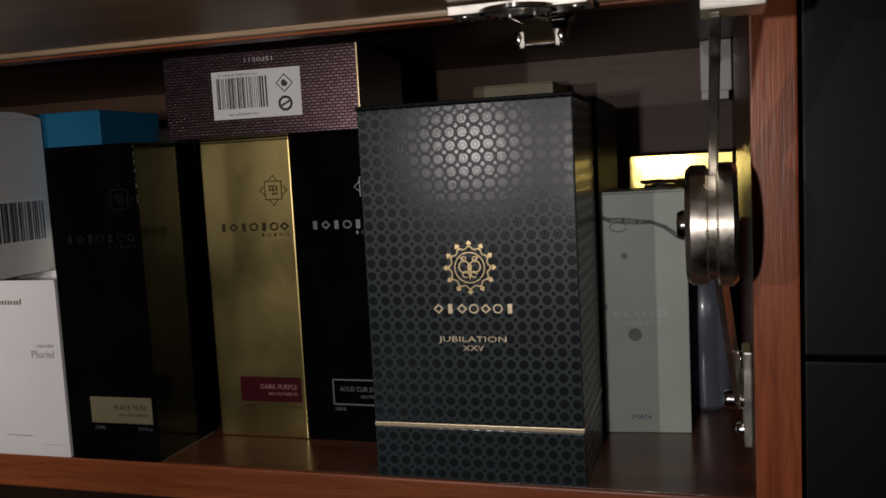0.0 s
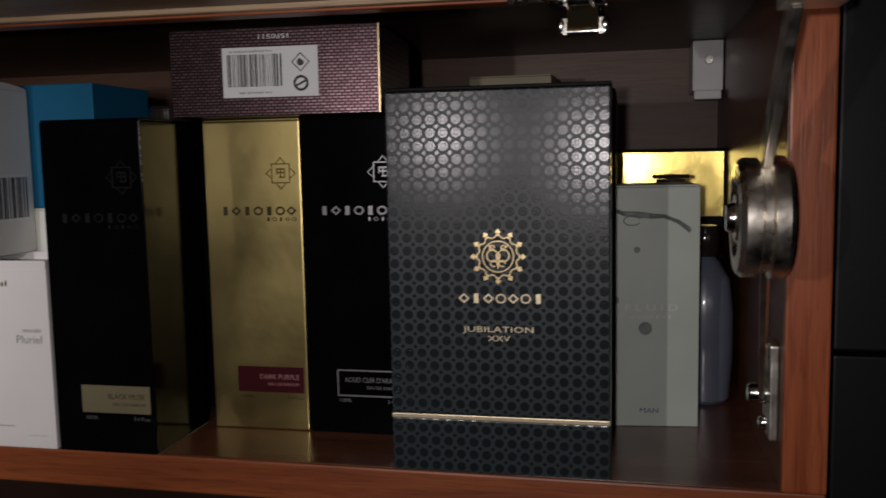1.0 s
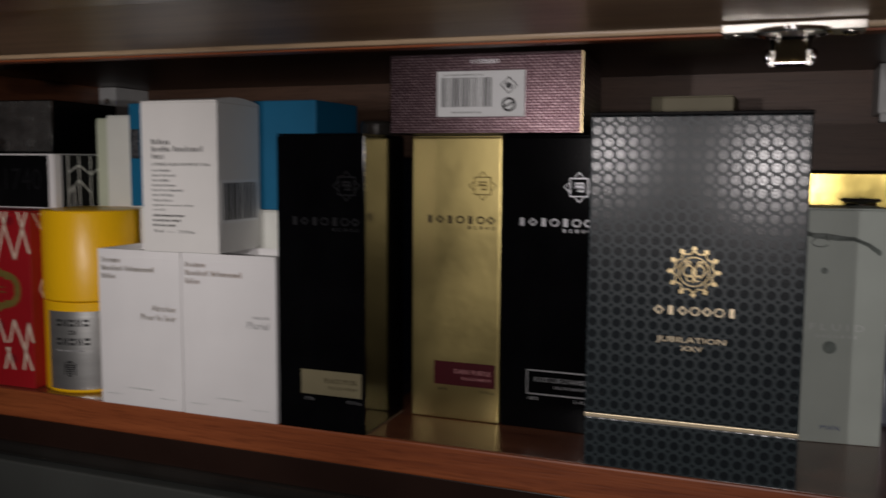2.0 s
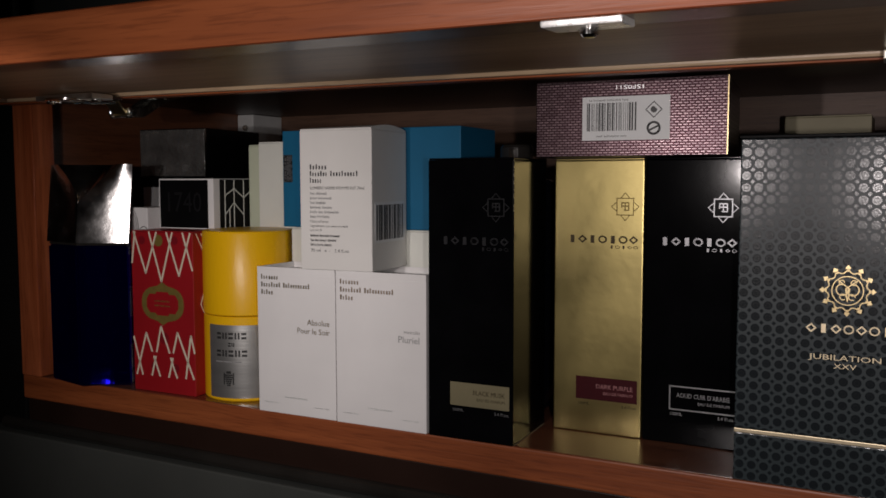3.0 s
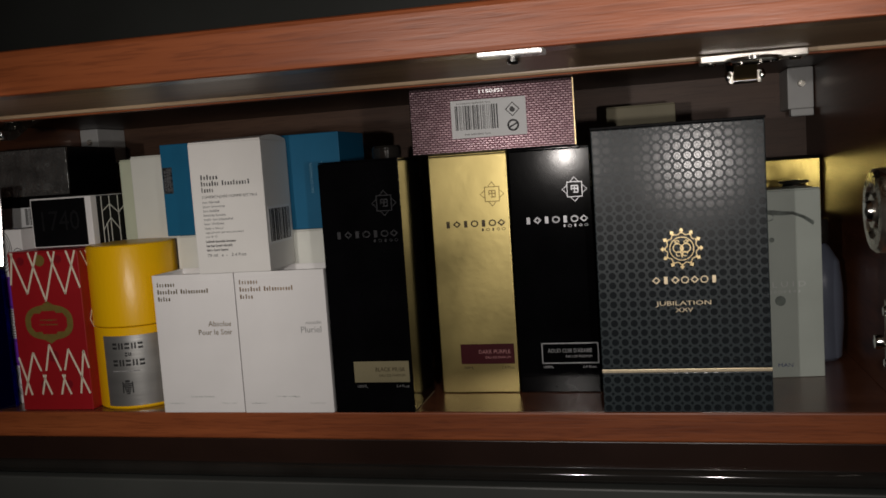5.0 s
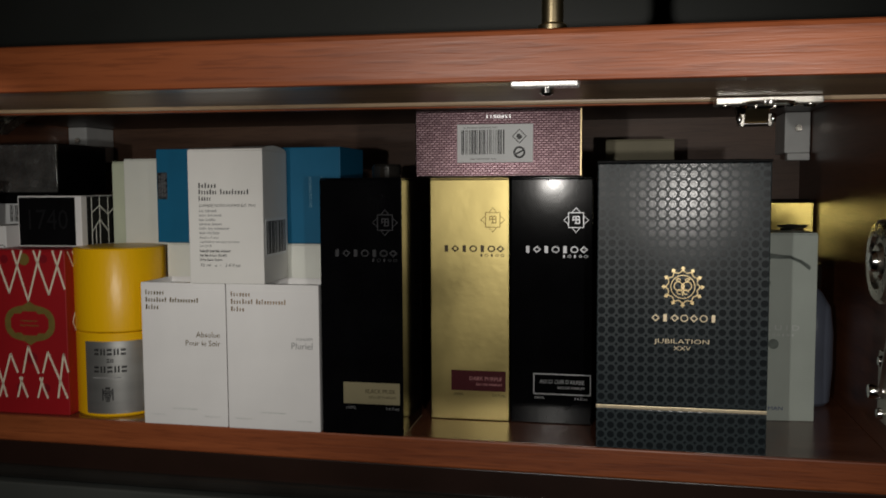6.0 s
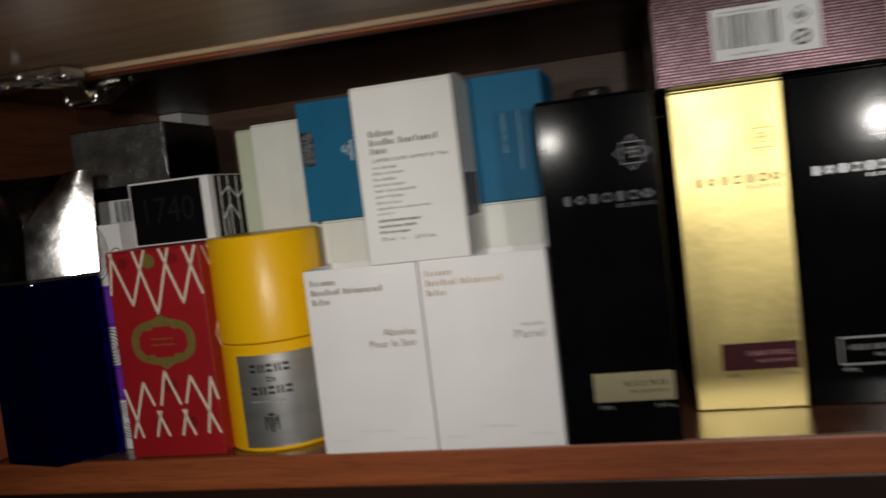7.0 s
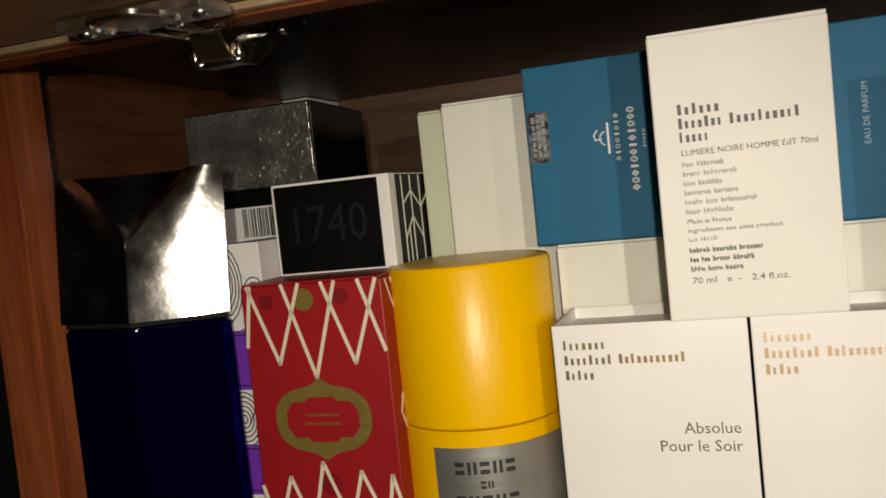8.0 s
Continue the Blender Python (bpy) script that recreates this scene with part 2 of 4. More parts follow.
SAGECARD = material("sage_grey_card", (0.46, 0.51, 0.46), 0.45, var=0.06, scale=26, bump=0.05, bump_scale=800)
SAGEINK = material("dark_sage_ink", (0.17, 0.20, 0.18), 0.4, var=0.25, scale=120)
PALEINK = material("pale_ink", (0.6, 0.62, 0.6), 0.4, var=0.05, scale=120)
LIGHTBLUE = material("pale_blue_ink", (0.13, 0.32, 0.44), 0.4, var=0.08, scale=120)
BLUEINK = material("blue_ink", (0.05, 0.07, 0.2), 0.5, var=0.1, scale=120)
DOTCARD = dotted_card("dotted_charcoal_card")
WOVEN = woven_foil("woven_plum_foil")
PEWTER = material("crinkled_pewter_film", (0.26, 0.26, 0.25), 0.2, 0.8, var=0.35, scale=60, bump=1.0, bump_scale=330, rvar=0.1)
PURPLE = material("violet_label", (0.16, 0.03, 0.42), 0.5, var=0.08, scale=60)
PAPER = material("white_paper", (0.72, 0.73, 0.73), 0.55, var=0.03, scale=60, bump=0.04, bump_scale=800)
BEIGE = material("beige_card", (0.28, 0.25, 0.16), 0.6, var=0.06, scale=40, bump=0.05)
WALLPAINT = material("dim_wall_paint", (0.42, 0.39, 0.34), 0.8, var=0.06, scale=3, bump=0.1, bump_scale=120)
CARPET = material("brown_floorboards", (0.16, 0.10, 0.06), 0.5, var=0.25, scale=6, stretch=(0.2, 1, 1))


def glass(name, color, rough=0.03, clear=0.35):
    m = bpy.data.materials.new(name)
    m.use_nodes = True
    n, l = m.node_tree.nodes, m.node_tree.links
    b = n["Principled BSDF"]
    b.inputs["Base Color"].default_value = (*color, 1)
    b.inputs["Transmission Weight"].default_value = clear
    b.inputs["Roughness"].default_value = rough
    b.inputs["IOR"].default_value = 1.5
    return m


COBALT = glass("cobalt_glass", (0.005, 0.003, 0.24), 0.035, 0.96)
PALEGLASS = material("frosted_pale_glass", (0.13, 0.15, 0.20), 0.3, var=0.08, scale=30, coat=0.5)
DARKGLASS = glass("ink_glass", (0.01, 0.012, 0.02), 0.06)
MIRRORCAP = material("mirror_cap_metal", (0.50, 0.49, 0.48), 0.23, 1.0, var=0.2, scale=40, bump=0.6, bump_scale=48, rvar=0.08)


# ---- mesh helpers ----
def block(x0, x1, y0, y1, z0, z1, bev=0.0006, seg=2, bm=None):
    bm = bm or bmesh.new()
    made = bmesh.ops.create_cube(bm, size=1)["verts"]
    for v in made:
        v.co = Vector(((x0 + x1) / 2 + v.co.x * (x1 - x0), (y0 + y1) / 2 + v.co.y * (y1 - y0), (z0 + z1) / 2 + v.co.z * (z1 - z0)))
    if bev:
        edges = list({e for v in made for e in v.link_edges})
        bmesh.ops.bevel(bm, geom=edges, offset=bev, segments=seg, profile=0.6, affect="EDGES")
    return bm


def tube(profile, centre=(0, 0, 0), axis="z", seg=48, bm=None):
    """A turned solid from (radius, height) pairs."""
    bm = bm or bmesh.new()
    rings = []
    for r, h in profile:
        ring = []
        for i in range(seg):
            a = 2 * math.pi * i / seg
            p = (r * math.cos(a), r * math.sin(a), h)
            if axis == "x":
                p = (p[2], p[0], p[1])
            elif axis == "y":
                p = (p[0], p[2], p[1])
            ring.append(bm.verts.new(Vector(p) + Vector(centre)))
        rings.append(ring)
    for a, b in zip(rings, rings[1:]):
        for i in range(seg):
            bm.faces.new((a[i], a[(i + 1) % seg], b[(i + 1) % seg], b[i]))
    bm.faces.new(rings[0][::-1])
    bm.faces.new(rings[-1])
    bmesh.ops.recalc_face_normals(bm, faces=bm.faces)
    return bm


def prism(points, y0, y1, bm=None):
    """A flat outline of (x, z) pairs given depth from y0 to y1."""
    bm = bm or bmesh.new()
    a = [bm.verts.new((x, y0, z)) for x, z in points]
    b = [bm.verts.new((x, y1, z)) for x, z in points]
    fs = [bm.faces.new(a), bm.faces.new(b[::-1])]
    k = len(points)
    for i in range(k):
        fs.append(bm.faces.new((a[i], b[i], b[(i + 1) % k], a[(i + 1) % k])))
    bmesh.ops.recalc_face_normals(bm, faces=fs)
    return bm


def stroke(points, width, y0=-0.0003, y1=0.0, bm=None, closed=False):
    """A printed line of even width through (x, z) points."""
    bm = bm or bmesh.new()
    pts = list(points) + ([points[0]] if closed else [])
    for (xa, za), (xb, zb) in zip(pts, pts[1:]):
        d = Vector((xb - xa, zb - za))
        if d.length < 1e-7:
            continue
        d.normalize()
        nx, nz = -d.y * width / 2, d.x * width / 2
        ex, ez = d.x * width * 0.3, d.y * width * 0.3
        prism([(xa + nx - ex, za + nz - ez), (xb + nx + ex, zb + nz + ez), (xb - nx + ex, zb - nz + ez), (xa - nx - ex, za - nz - ez)], y0, y1, bm)
    return bm


def arc(cx, cz, r, a0, a1, k=24, rz=None):
    rz = rz or r
    return [(cx + r * math.cos(radians(a0 + (a1 - a0) * i / k)), cz + rz * math.sin(radians(a0 + (a1 - a0) * i / k))) for i in range(k + 1)]


def part(name, bm, mat, parent=None, label="", smooth=False):
    me = bpy.data.meshes.new(name)
    bm.to_mesh(me)
    bm.free()
    me.materials.append(mat)
    if smooth:
        for p in me.polygons:
            p.use_smooth = True
        me.set_sharp_from_angle(angle=radians(35))
    ob = new(name, me)
    if parent is not None:
        ob.parent = parent
    if label:
        tagged(ob, label)
    return ob


def thing(name, m, label, category, group="", kind=""):
    ob = new(name)
    ob.empty_display_size = 0.02
    ob.matrix_world = m
    return tagged(ob, label, category, group, kind)


def lettering(text, parent, mat, x, z, height, y=-0.0002, align="LEFT", width=None, turn=0, name="lettering", squeeze=1.0):
    """Words printed on the front (the side that faces -y) of a thing; height is that of the capitals."""
    cu = bpy.data.curves.new("words", "FONT")
    cu.body, cu.size, cu.align_x, cu.resolution_u = text, 1.0, align, 2
    tmp = bpy.data.objects.new("words", cu)
    scene.collection.objects.link(tmp)
    dg = bpy.context.evaluated_depsgraph_get()
    me = bpy.data.meshes.new_from_object(tmp.evaluated_get(dg))
    bpy.data.objects.remove(tmp)
    bpy.data.curves.remove(cu)
    s = height / 0.7
    sx = s * squeeze
    if width and me.vertices:
        span = max(v.co.x for v in me.vertices) - min(v.co.x for v in me.vertices)
        sx = width / span
    me.transform(Matrix.Translation((x, y, z)) @ pose(0, 0, 0, 90, 0, 0) @ pose(0, 0, 0, 0, 0, turn) @ Matrix.Diagonal((sx, s, 1, 1)))
    me.materials.clear()
    me.materials.append(mat)
    ob = new(name, me)
    ob.parent = parent
    return ob


def ink(quads, parent, mat, name, y=-0.0003, upright=None):
    """Flat printed shapes from four-cornered (x, z) outlines; upright turns the row a quarter, from that pair of edges."""
    bm = bmesh.new()
    for q in quads:
        if upright is not None:
            q = [(upright - v, u) for u, v in q]
        bm.faces.new([bm.verts.new((u, y, v)) for u, v in q])
    bmesh.ops.recalc_face_normals(bm, faces=bm.faces)
    return tagged(part(name, bm, mat, parent), kind="stuff")


def line_quads(points, t):
    out = []
    for (xa, za), (xb, zb) in zip(points, points[1:]):
        d = Vector((xb - xa, zb - za))
        if d.length > 1e-7:
            d.normalize()
            nx, nz, ex, ez = -d.y * t / 2, d.x * t / 2, d.x * t * 0.3, d.y * t * 0.3
            out.append([(xa + nx - ex, za + nz - ez), (xb + nx + ex, zb + nz + ez), (xb - nx + ex, zb - nz + ez), (xa - nx - ex, za - nz - ez)])
    return out


def rect(x0, x1, z0, z1):
    return [(x0, z0), (x1, z0), (x1, z1), (x0, z1)]


def glyph_bars(parent, mat, x0, x1, z0, z1, count, y=-0.0003, name="printed_mark", seed=1, weight=0.17, fill=0.76, upright=False):
    """A row of plain rings, wedges and bars in place of a maker's mark."""
    rnd = random.Random(seed)
    lo, hi, p, q = (z0, z1, x0, x1) if upright else (x0, x1, z0, z1)
    step, quads, last = (hi - lo) / count, [], -1
    t = weight * (q - p)
    for i in range(count):
        style = rnd.choice([k for k in range(3) if k != last])
        last = style
        w = step * fill
        a = lo + i * step + (step - w) / 2
        m, r = (p + q) / 2, (q - p) / 2
        if style == 0:
            quads += line_quads([(a + w / 2 + (w - t) / 2 * math.cos(k * math.pi / 6), m + (r - t / 2) * math.sin(k * math.pi / 6)) for k in range(13)], t)
        elif style == 1:
            quads += line_quads([(a + t / 2, m), (a + w / 2, q - t / 2), (a + w - t / 2, m), (a + w / 2, p + t / 2), (a + t / 2, m)], t)
        else:
            quads.append(rect(a + w * 0.28, a + w * 0.72, p, q))
    return ink(quads, parent, mat, name, y, p + q if upright else None)


def text_bars(parent, mat, x, z, widths, height, gap=0.0008, y=-0.0003, align="LEFT", name="printed_line"):
    """One unreadable line of print: words of small uneven upright bars."""
    total = sum(widths) + gap * (len(widths) - 1)
    p = x - total if align == "RIGHT" else x - total / 2 if align == "CENTER" else x
    rnd = random.Random(round(abs(x) * 9000 + abs(z) * 7000 + total * 5000))
    quads, t = [], height * 0.20
    for w in widths:
        n = max(1, round(w / (height * 0.62)))
        for i in range(n):
            a = p + w * i / n
            e = a + w / n * 0.76
            top = z + height * (1.0 if i == 0 or rnd.random() < 0.2 else 0.70)
            if height > 0.0033:
                quads.append(rect(a, a + (e - a) * rnd.uniform(0.45, 0.75), z, top))
                continue
            quads.append(rect(a, a + t, z, top))
            quads.append(rect(e - t, e, z + height * rnd.choice((0.0, 0.0, 0.3)), z + height * 0.70))
        p += w + gap
    return ink(quads, parent, mat, name, y)


def barcode(parent, x0, x1, z0, z1, seed=3, y=-0.0004, mat=None, side=None):
    rnd = random.Random(seed)
    bm, p = bmesh.new(), x0
    while p < x1 - 0.0006:
        w = rnd.choice((0.0003, 0.0004, 0.0006, 0.0010)) * (1.0 if side is None else 1.5)
        if side is None:
            block(p, min(p + w, x1), y, 0.0, z0, z1, 0, bm=bm)
        else:
            block(side, side - y, p, min(p + w, x1), z0, z1, 0, bm=bm)
        p += w + rnd.choice((0.0004, 0.0006, 0.0010)) * (1.0 if side is None else 2.0)
    return tagged(part("barcode", bm, mat or INK, parent), kind="stuff")


# ---- the room ----
def room():
    x0, x1, y0, y1, h = -2.2, 1.6, -2.4, 0.95, 2.45
    for name, dims, mat in (("wall_north", (x0, x1, y1, y1 + 0.1, 0, h), WALLPAINT), ("wall_south", (x0, x1, y0 - 0.1, y0, 0, h), WALLPAINT),
                            ("wall_east", (x1, x1 + 0.1, y0 - 0.1, y1 + 0.1, 0, h), WALLPAINT), ("wall_west", (x0 - 0.1, x0, y0 - 0.1, y1 + 0.1, 0, h), WALLPAINT),
                            ("floor", (x0 - 0.1, x1 + 0.1, y0 - 0.1, y1 + 0.1, -0.1, 0), CARPET), ("ceiling", (x0 - 0.1, x1 + 0.1, y0 - 0.1, y1 + 0.1, h, h + 0.1), WALLPAINT)):
        tagged(part(name, block(*dims, 0), mat), "plain painted surface of the dim room" if name != "floor" else "brown wooden floor of the dim room", name.split("_")[0], kind="structure")


room()


# ---- the cabinet ----
def cabinet():
    c = thing("wall_cabinet", pose(-0.38, 0.65, 0), "cherry-edged dark wooden cabinet with an open top-hinged flap and grey fronts", "cabinet")
    c.matrix_world = pose(0, 0, 0)
    # carcass
    part("shelf_board", block(XL - 0.042, XR + 0.021, Y + 0.0025, YB, F - 0.022, F, 0.0004), FLOORWOOD, c, "dark polished shelf board")
    part("shelf_edge", block(XL - 0.0245, XR + 0.0205, Y - 0.001, Y + 0.002, F - 0.0205, F + 0.0003, 0.0012), EDGE_X, c, "reddish cherry front edge of the shelf")
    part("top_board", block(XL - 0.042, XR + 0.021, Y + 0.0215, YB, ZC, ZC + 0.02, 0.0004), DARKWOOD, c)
    part("side_panel", block(XR, XR + 0.0205, Y + 0.0025, YB, F + 0.0002, ZC + 0.0, 0.0003), SIDEWOOD, c)
    part("side_panel", block(XL - 0.042, XL - 0.022, Y + 0.0212, YB, F + 0.0002, ZC, 0.0003), SIDEWOOD, c)
    part("side_edge", block(XR, XR + 0.0205, Y - 0.002, Y + 0.002, F + 0.0006, ZC + 0.02, 0.0012), EDGE_Z, c, "reddish cherry upright edge")
    part("side_edge", block(XL - 0.0245, XL, Y - 0.002, Y + 0.0208, F + 0.0006, ZC + 0.02, 0.0012), EDGE_Z, c, "reddish cherry upright edge")
    part("back_panel", block(XL - 0.042, XR + 0.021, YB, YB + 0.008, F - 0.02, ZC + 0.02, 0), BACKWOOD, c, "brown back panel")
    # lower part: recessed rail, gloss bead and grey drawer fronts
    part("lower_rail", block(XL - 0.025, XR + 0.021, Y + 0.004, Y + 0.03, F - 0.043, F - 0.0225, 0.0006), DARKLACQ, c, "dark recessed rail under the shelf")
    bead = tube([(0.0, -0.45), (0.0055, -0.4499), (0.0055, 0.4499), (0.0, 0.45)], (-0.385, Y + 0.002, F - 0.0465), "x", 24)
    part("bead", bead, BLACKTRIM, c, "glossy black rounded bead", smooth=True)
    part("drawer_front", block(XL - 0.32, XR + 0.4, Y - 0.006, Y + 0.012, 0.62, F - 0.0535, 0.0015), PALEFRONT, c, "dark grey lacquered drawer front")
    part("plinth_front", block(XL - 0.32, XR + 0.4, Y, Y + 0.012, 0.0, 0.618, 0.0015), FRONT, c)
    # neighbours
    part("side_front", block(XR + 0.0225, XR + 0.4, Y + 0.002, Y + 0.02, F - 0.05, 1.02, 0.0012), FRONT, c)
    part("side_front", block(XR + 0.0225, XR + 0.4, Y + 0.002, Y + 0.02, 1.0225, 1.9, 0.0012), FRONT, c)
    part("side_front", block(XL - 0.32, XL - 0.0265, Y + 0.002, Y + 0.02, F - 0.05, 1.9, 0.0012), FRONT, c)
    part("upper_front", block(XL - 0.0245, XR + 0.0205, Y + 0.002, Y + 0.02, ZC + 0.026, 1.9, 0.0012), PALEFRONT, c, "dark grey lacquered upper front")
    # brackets in the back corners
    for x in (-0.0185, -0.8032):
        b = part("bracket", block(x, x + 0.0235, YB - 0.055, YB - 0.0005, 1.166, 1.2055, 0.0012), WHITEPLASTIC, c, "grey-white plastic hanging bracket")
        part("bracket_lip", block(x + 0.0005, x + 0.021, YB - 0.068, YB - 0.0555, 1.1585, 1.1655, 0.001), WHITEPLASTIC, b)
        sc = tube([(0.0, -0.0016), (0.003, -0.0016), (0.0036, 0.0), (0.0036, 0.001)], (x + 0.0125, YB - 0.0562, 1.19), "y", 20)
        part("screw", sc, STEEL, b, smooth=True)
    return c


cabinet()


def flap():
    """The flap door, swung up and lying almost level in front of the opening."""
    f = thing("flap_door", pose(0, 0.448, 1.2072, 2.6, 0.42, 0), "cherry flap door standing open above the shelf", "door")
    W0, W1, D, T = XL - 0.010, XR + 0.016, 0.241, 0.0205
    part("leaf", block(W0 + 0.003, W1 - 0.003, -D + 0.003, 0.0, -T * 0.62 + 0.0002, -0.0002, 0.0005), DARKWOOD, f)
    part("front_edge", block(W0, W1, -D, -D + 0.0028, -T, 0.0, 0.0022), EDGE_X, f, "reddish cherry edge of the flap")
    part("rail", block(W0 + 0.0032, W1 - 0.0032, -D + 0.003, -D + 0.032, -T + 0.0006, -T * 0.62, 0.001), FLAPIN, f)
    part("bead", block(W0 + 0.0032, W1 - 0.0032, -0.026, -0.0185, -T + 0.0006, -T * 0.62, 0.0016), PALEWOOD, f, "pale wooden bead along the panel")
    part("rear_edge", block(W0 + 0.0032, W1 - 0.0032, -0.0180, -0.0005, -T - 0.0004, -T * 0.62, 0.0012), EDGE_X, f, "reddish cherry rear edge")
    part("panel", block(W0 + 0.034, W1 - 0.034, -D + 0.0335, -0.0275, -T + 0.003, -T * 0.62, 0.002), PANELWOOD, f, "brown inset panel of the flap")
    for x0, x1 in ((W0 + 0.0032, W0 + 0.033), (W1 - 0.033, W1 - 0.0032)):
        part("stile", block(x0, x1, -D + 0.0325, -0.0265, -T + 0.0006, -T * 0.62, 0.001), FLAPIN, f)
    # striking plate under the front edge
    p = part("strike_plate", block(-0.2165, -0.1895, -D + 0.004, -D + 0.020, -T - 0.0018, -T + 0.0008, 0.0007), PLATE, f, "bright nickel strike plate")
    part("stud", tube([(0.0, -0.0052), (0.002, -0.005), (0.003, -0.004), (0.003, -0.0012)], (-0.2025, -D + 0.012, -T), "z", 20), CHROME, p, smooth=True)
    # bar handle on the outer side
    h = part("handle", tube([(0.0, -0.215), (0.0044, -0.2148), (0.005, -0.213), (0.005, 0.213), (0.0044, 0.2148), (0.0, 0.215)], (-0.383, -D + 0.008, 0.036), "x", 24), BRASS, f, "satin brass bar handle", smooth=True)
    for x in (-0.2, -0.566):
        part("handle_post", tube([(0.0, -0.0005), (0.0058, -0.0005), (0.0058, 0.002), (0.0044, 0.003), (0.0044, 0.0355), (0.0, 0.036)], (x, -D + 0.008, 0), "z", 20), BRASS, h, smooth=True)
    return f


flap()


def bar_between(p, q, w, t):
    """A flat bar from p to q in a plane square to x."""
    bm = bmesh.new()
    block(-t / 2, t / 2, -w / 2, w / 2, 0, (Vector(q) - Vector(p)).length, 0.0008, bm=bm)
    d = (Vector(q) - Vector(p)).normalized()
    rot = Vector((0, 0, 1)).rotation_difference(d).to_matrix().to_4x4()
    bm.transform(Matrix.Translation(p) @ rot)
    return bm


def hinge(x):
    """A sprung cup hinge: plate and cup on the flap, arm on the top board."""
    g = thing("cabinet_hinge", pose(x, 0.41, 1.186), "polished nickel cup hinge joining the flap and the cabinet", "hinge", "hinges of the flap")
    part("plate", block(-0.030, 0.030, -0.009, 0.010, -0.0028, 0.0014, 0.0006), SATIN, g, "bright hinge plate")
    part("cup", tube([(0.0165, -0.002), (0.0165, -0.0036), (0.015, -0.004), (0.0142, -0.002)], (0, -0.004, 0), "z", 32), CHROME, g, smooth=True)
    for sx in (-0.024, 0.024):
        part("screw", tube([(0.0, -0.0046), (0.0028, -0.0044), (0.0036, -0.0032), (0.0036, -0.0028)], (sx, 0, 0), "z", 16), STEEL, g, smooth=True)
    # sprung arm running back to the top board
    bm = bmesh.new()
    prof = [(0.043, -0.0125), (0.060, -0.0115), (0.082, 0.001), (0.104, 0.0085)]
    for sx in (-0.0085, 0.0085):
        rows = []
        for yy, zz in prof:
            rows.append([bm.verts.new((sx + q, yy, zz + w)) for q, w in ((-0.0009, 0), (0.0009, 0), (0.0009, 0.0075), (-0.0009, 0.0075))])
        for a, b in zip(rows, rows[1:]):
            for i in range(4):
                bm.faces.new((a[i], a[(i + 1) % 4], b[(i + 1) % 4], b[i]))
        bm.faces.new(rows[0]), bm.faces.new(rows[-1])
    for (ya, za), (yb, zb) in zip(prof, prof[1:]):
        v = [bm.verts.new(p) for p in ((-0.0078, ya, za + 0.0006), (0.0078, ya, za + 0.0006), (0.0078, yb, zb + 0.0006), (-0.0078, yb, zb + 0.0006))]
        bm.faces.new(v)
    bmesh.ops.recalc_face_normals(bm, faces=bm.faces)
    part("arm", bm, STEEL, g)
    # flat link hanging from the cup plate to the arm
    bm = block(-0.0072, 0.0072, -0.0009, 0.0009, 0, 0.0165, 0.0006)
    bm.transform(Matrix.Translation((0, 0.0455, -0.0108)) @ pose(0, 0, 0, 42, 0, 0))
    part("link", bm, BRASS, g, "brass-coloured hinge link")
    for sx in (-0.0055, 0.0055):
        part("rod", bar_between((sx, 0.004, -0.0030), (sx, 0.035, -0.0012), 0.003, 0.002), STEEL, g)
    for yy, zz in ((0.035, 0.0012), (0.046, -0.0108), (0.085, 0.0065)):
        part("pin", tube([(0.0, -0.0105), (0.0019, -0.0103), (0.0019, 0.0103), (0.0, 0.0105)], (0, yy, zz), "x", 16), CHROME, g, smooth=True)
    for sx in (-0.0102, 0.0102):
        part("rivet", tube([(0.0, -0.0034), (0.0016, -0.0028), (0.0024, 0.0), (0.0016, 0.0028), (0.0, 0.0034)], (sx, 0.0445, -0.0075), "z", 16), CHROME, g, smooth=True)
    part("mounting_plate", block(-0.011, 0.011, 0.07, 0.115, 0.0165, 0.0198, 0.001), CHROME, g)
    for sx in (-0.0055, 0.0055):
        part("screw", tube([(0.0, 0.0125), (0.0026, 0.0128), (0.003, 0.0138), (0.003, 0.0165)], (sx, 0.109, 0), "z", 16), CHROME, g, smooth=True)
    return g


H1 = hinge(-0.088)
copy_thing(H1, pose(-0.657, 0.402, 1.1895))


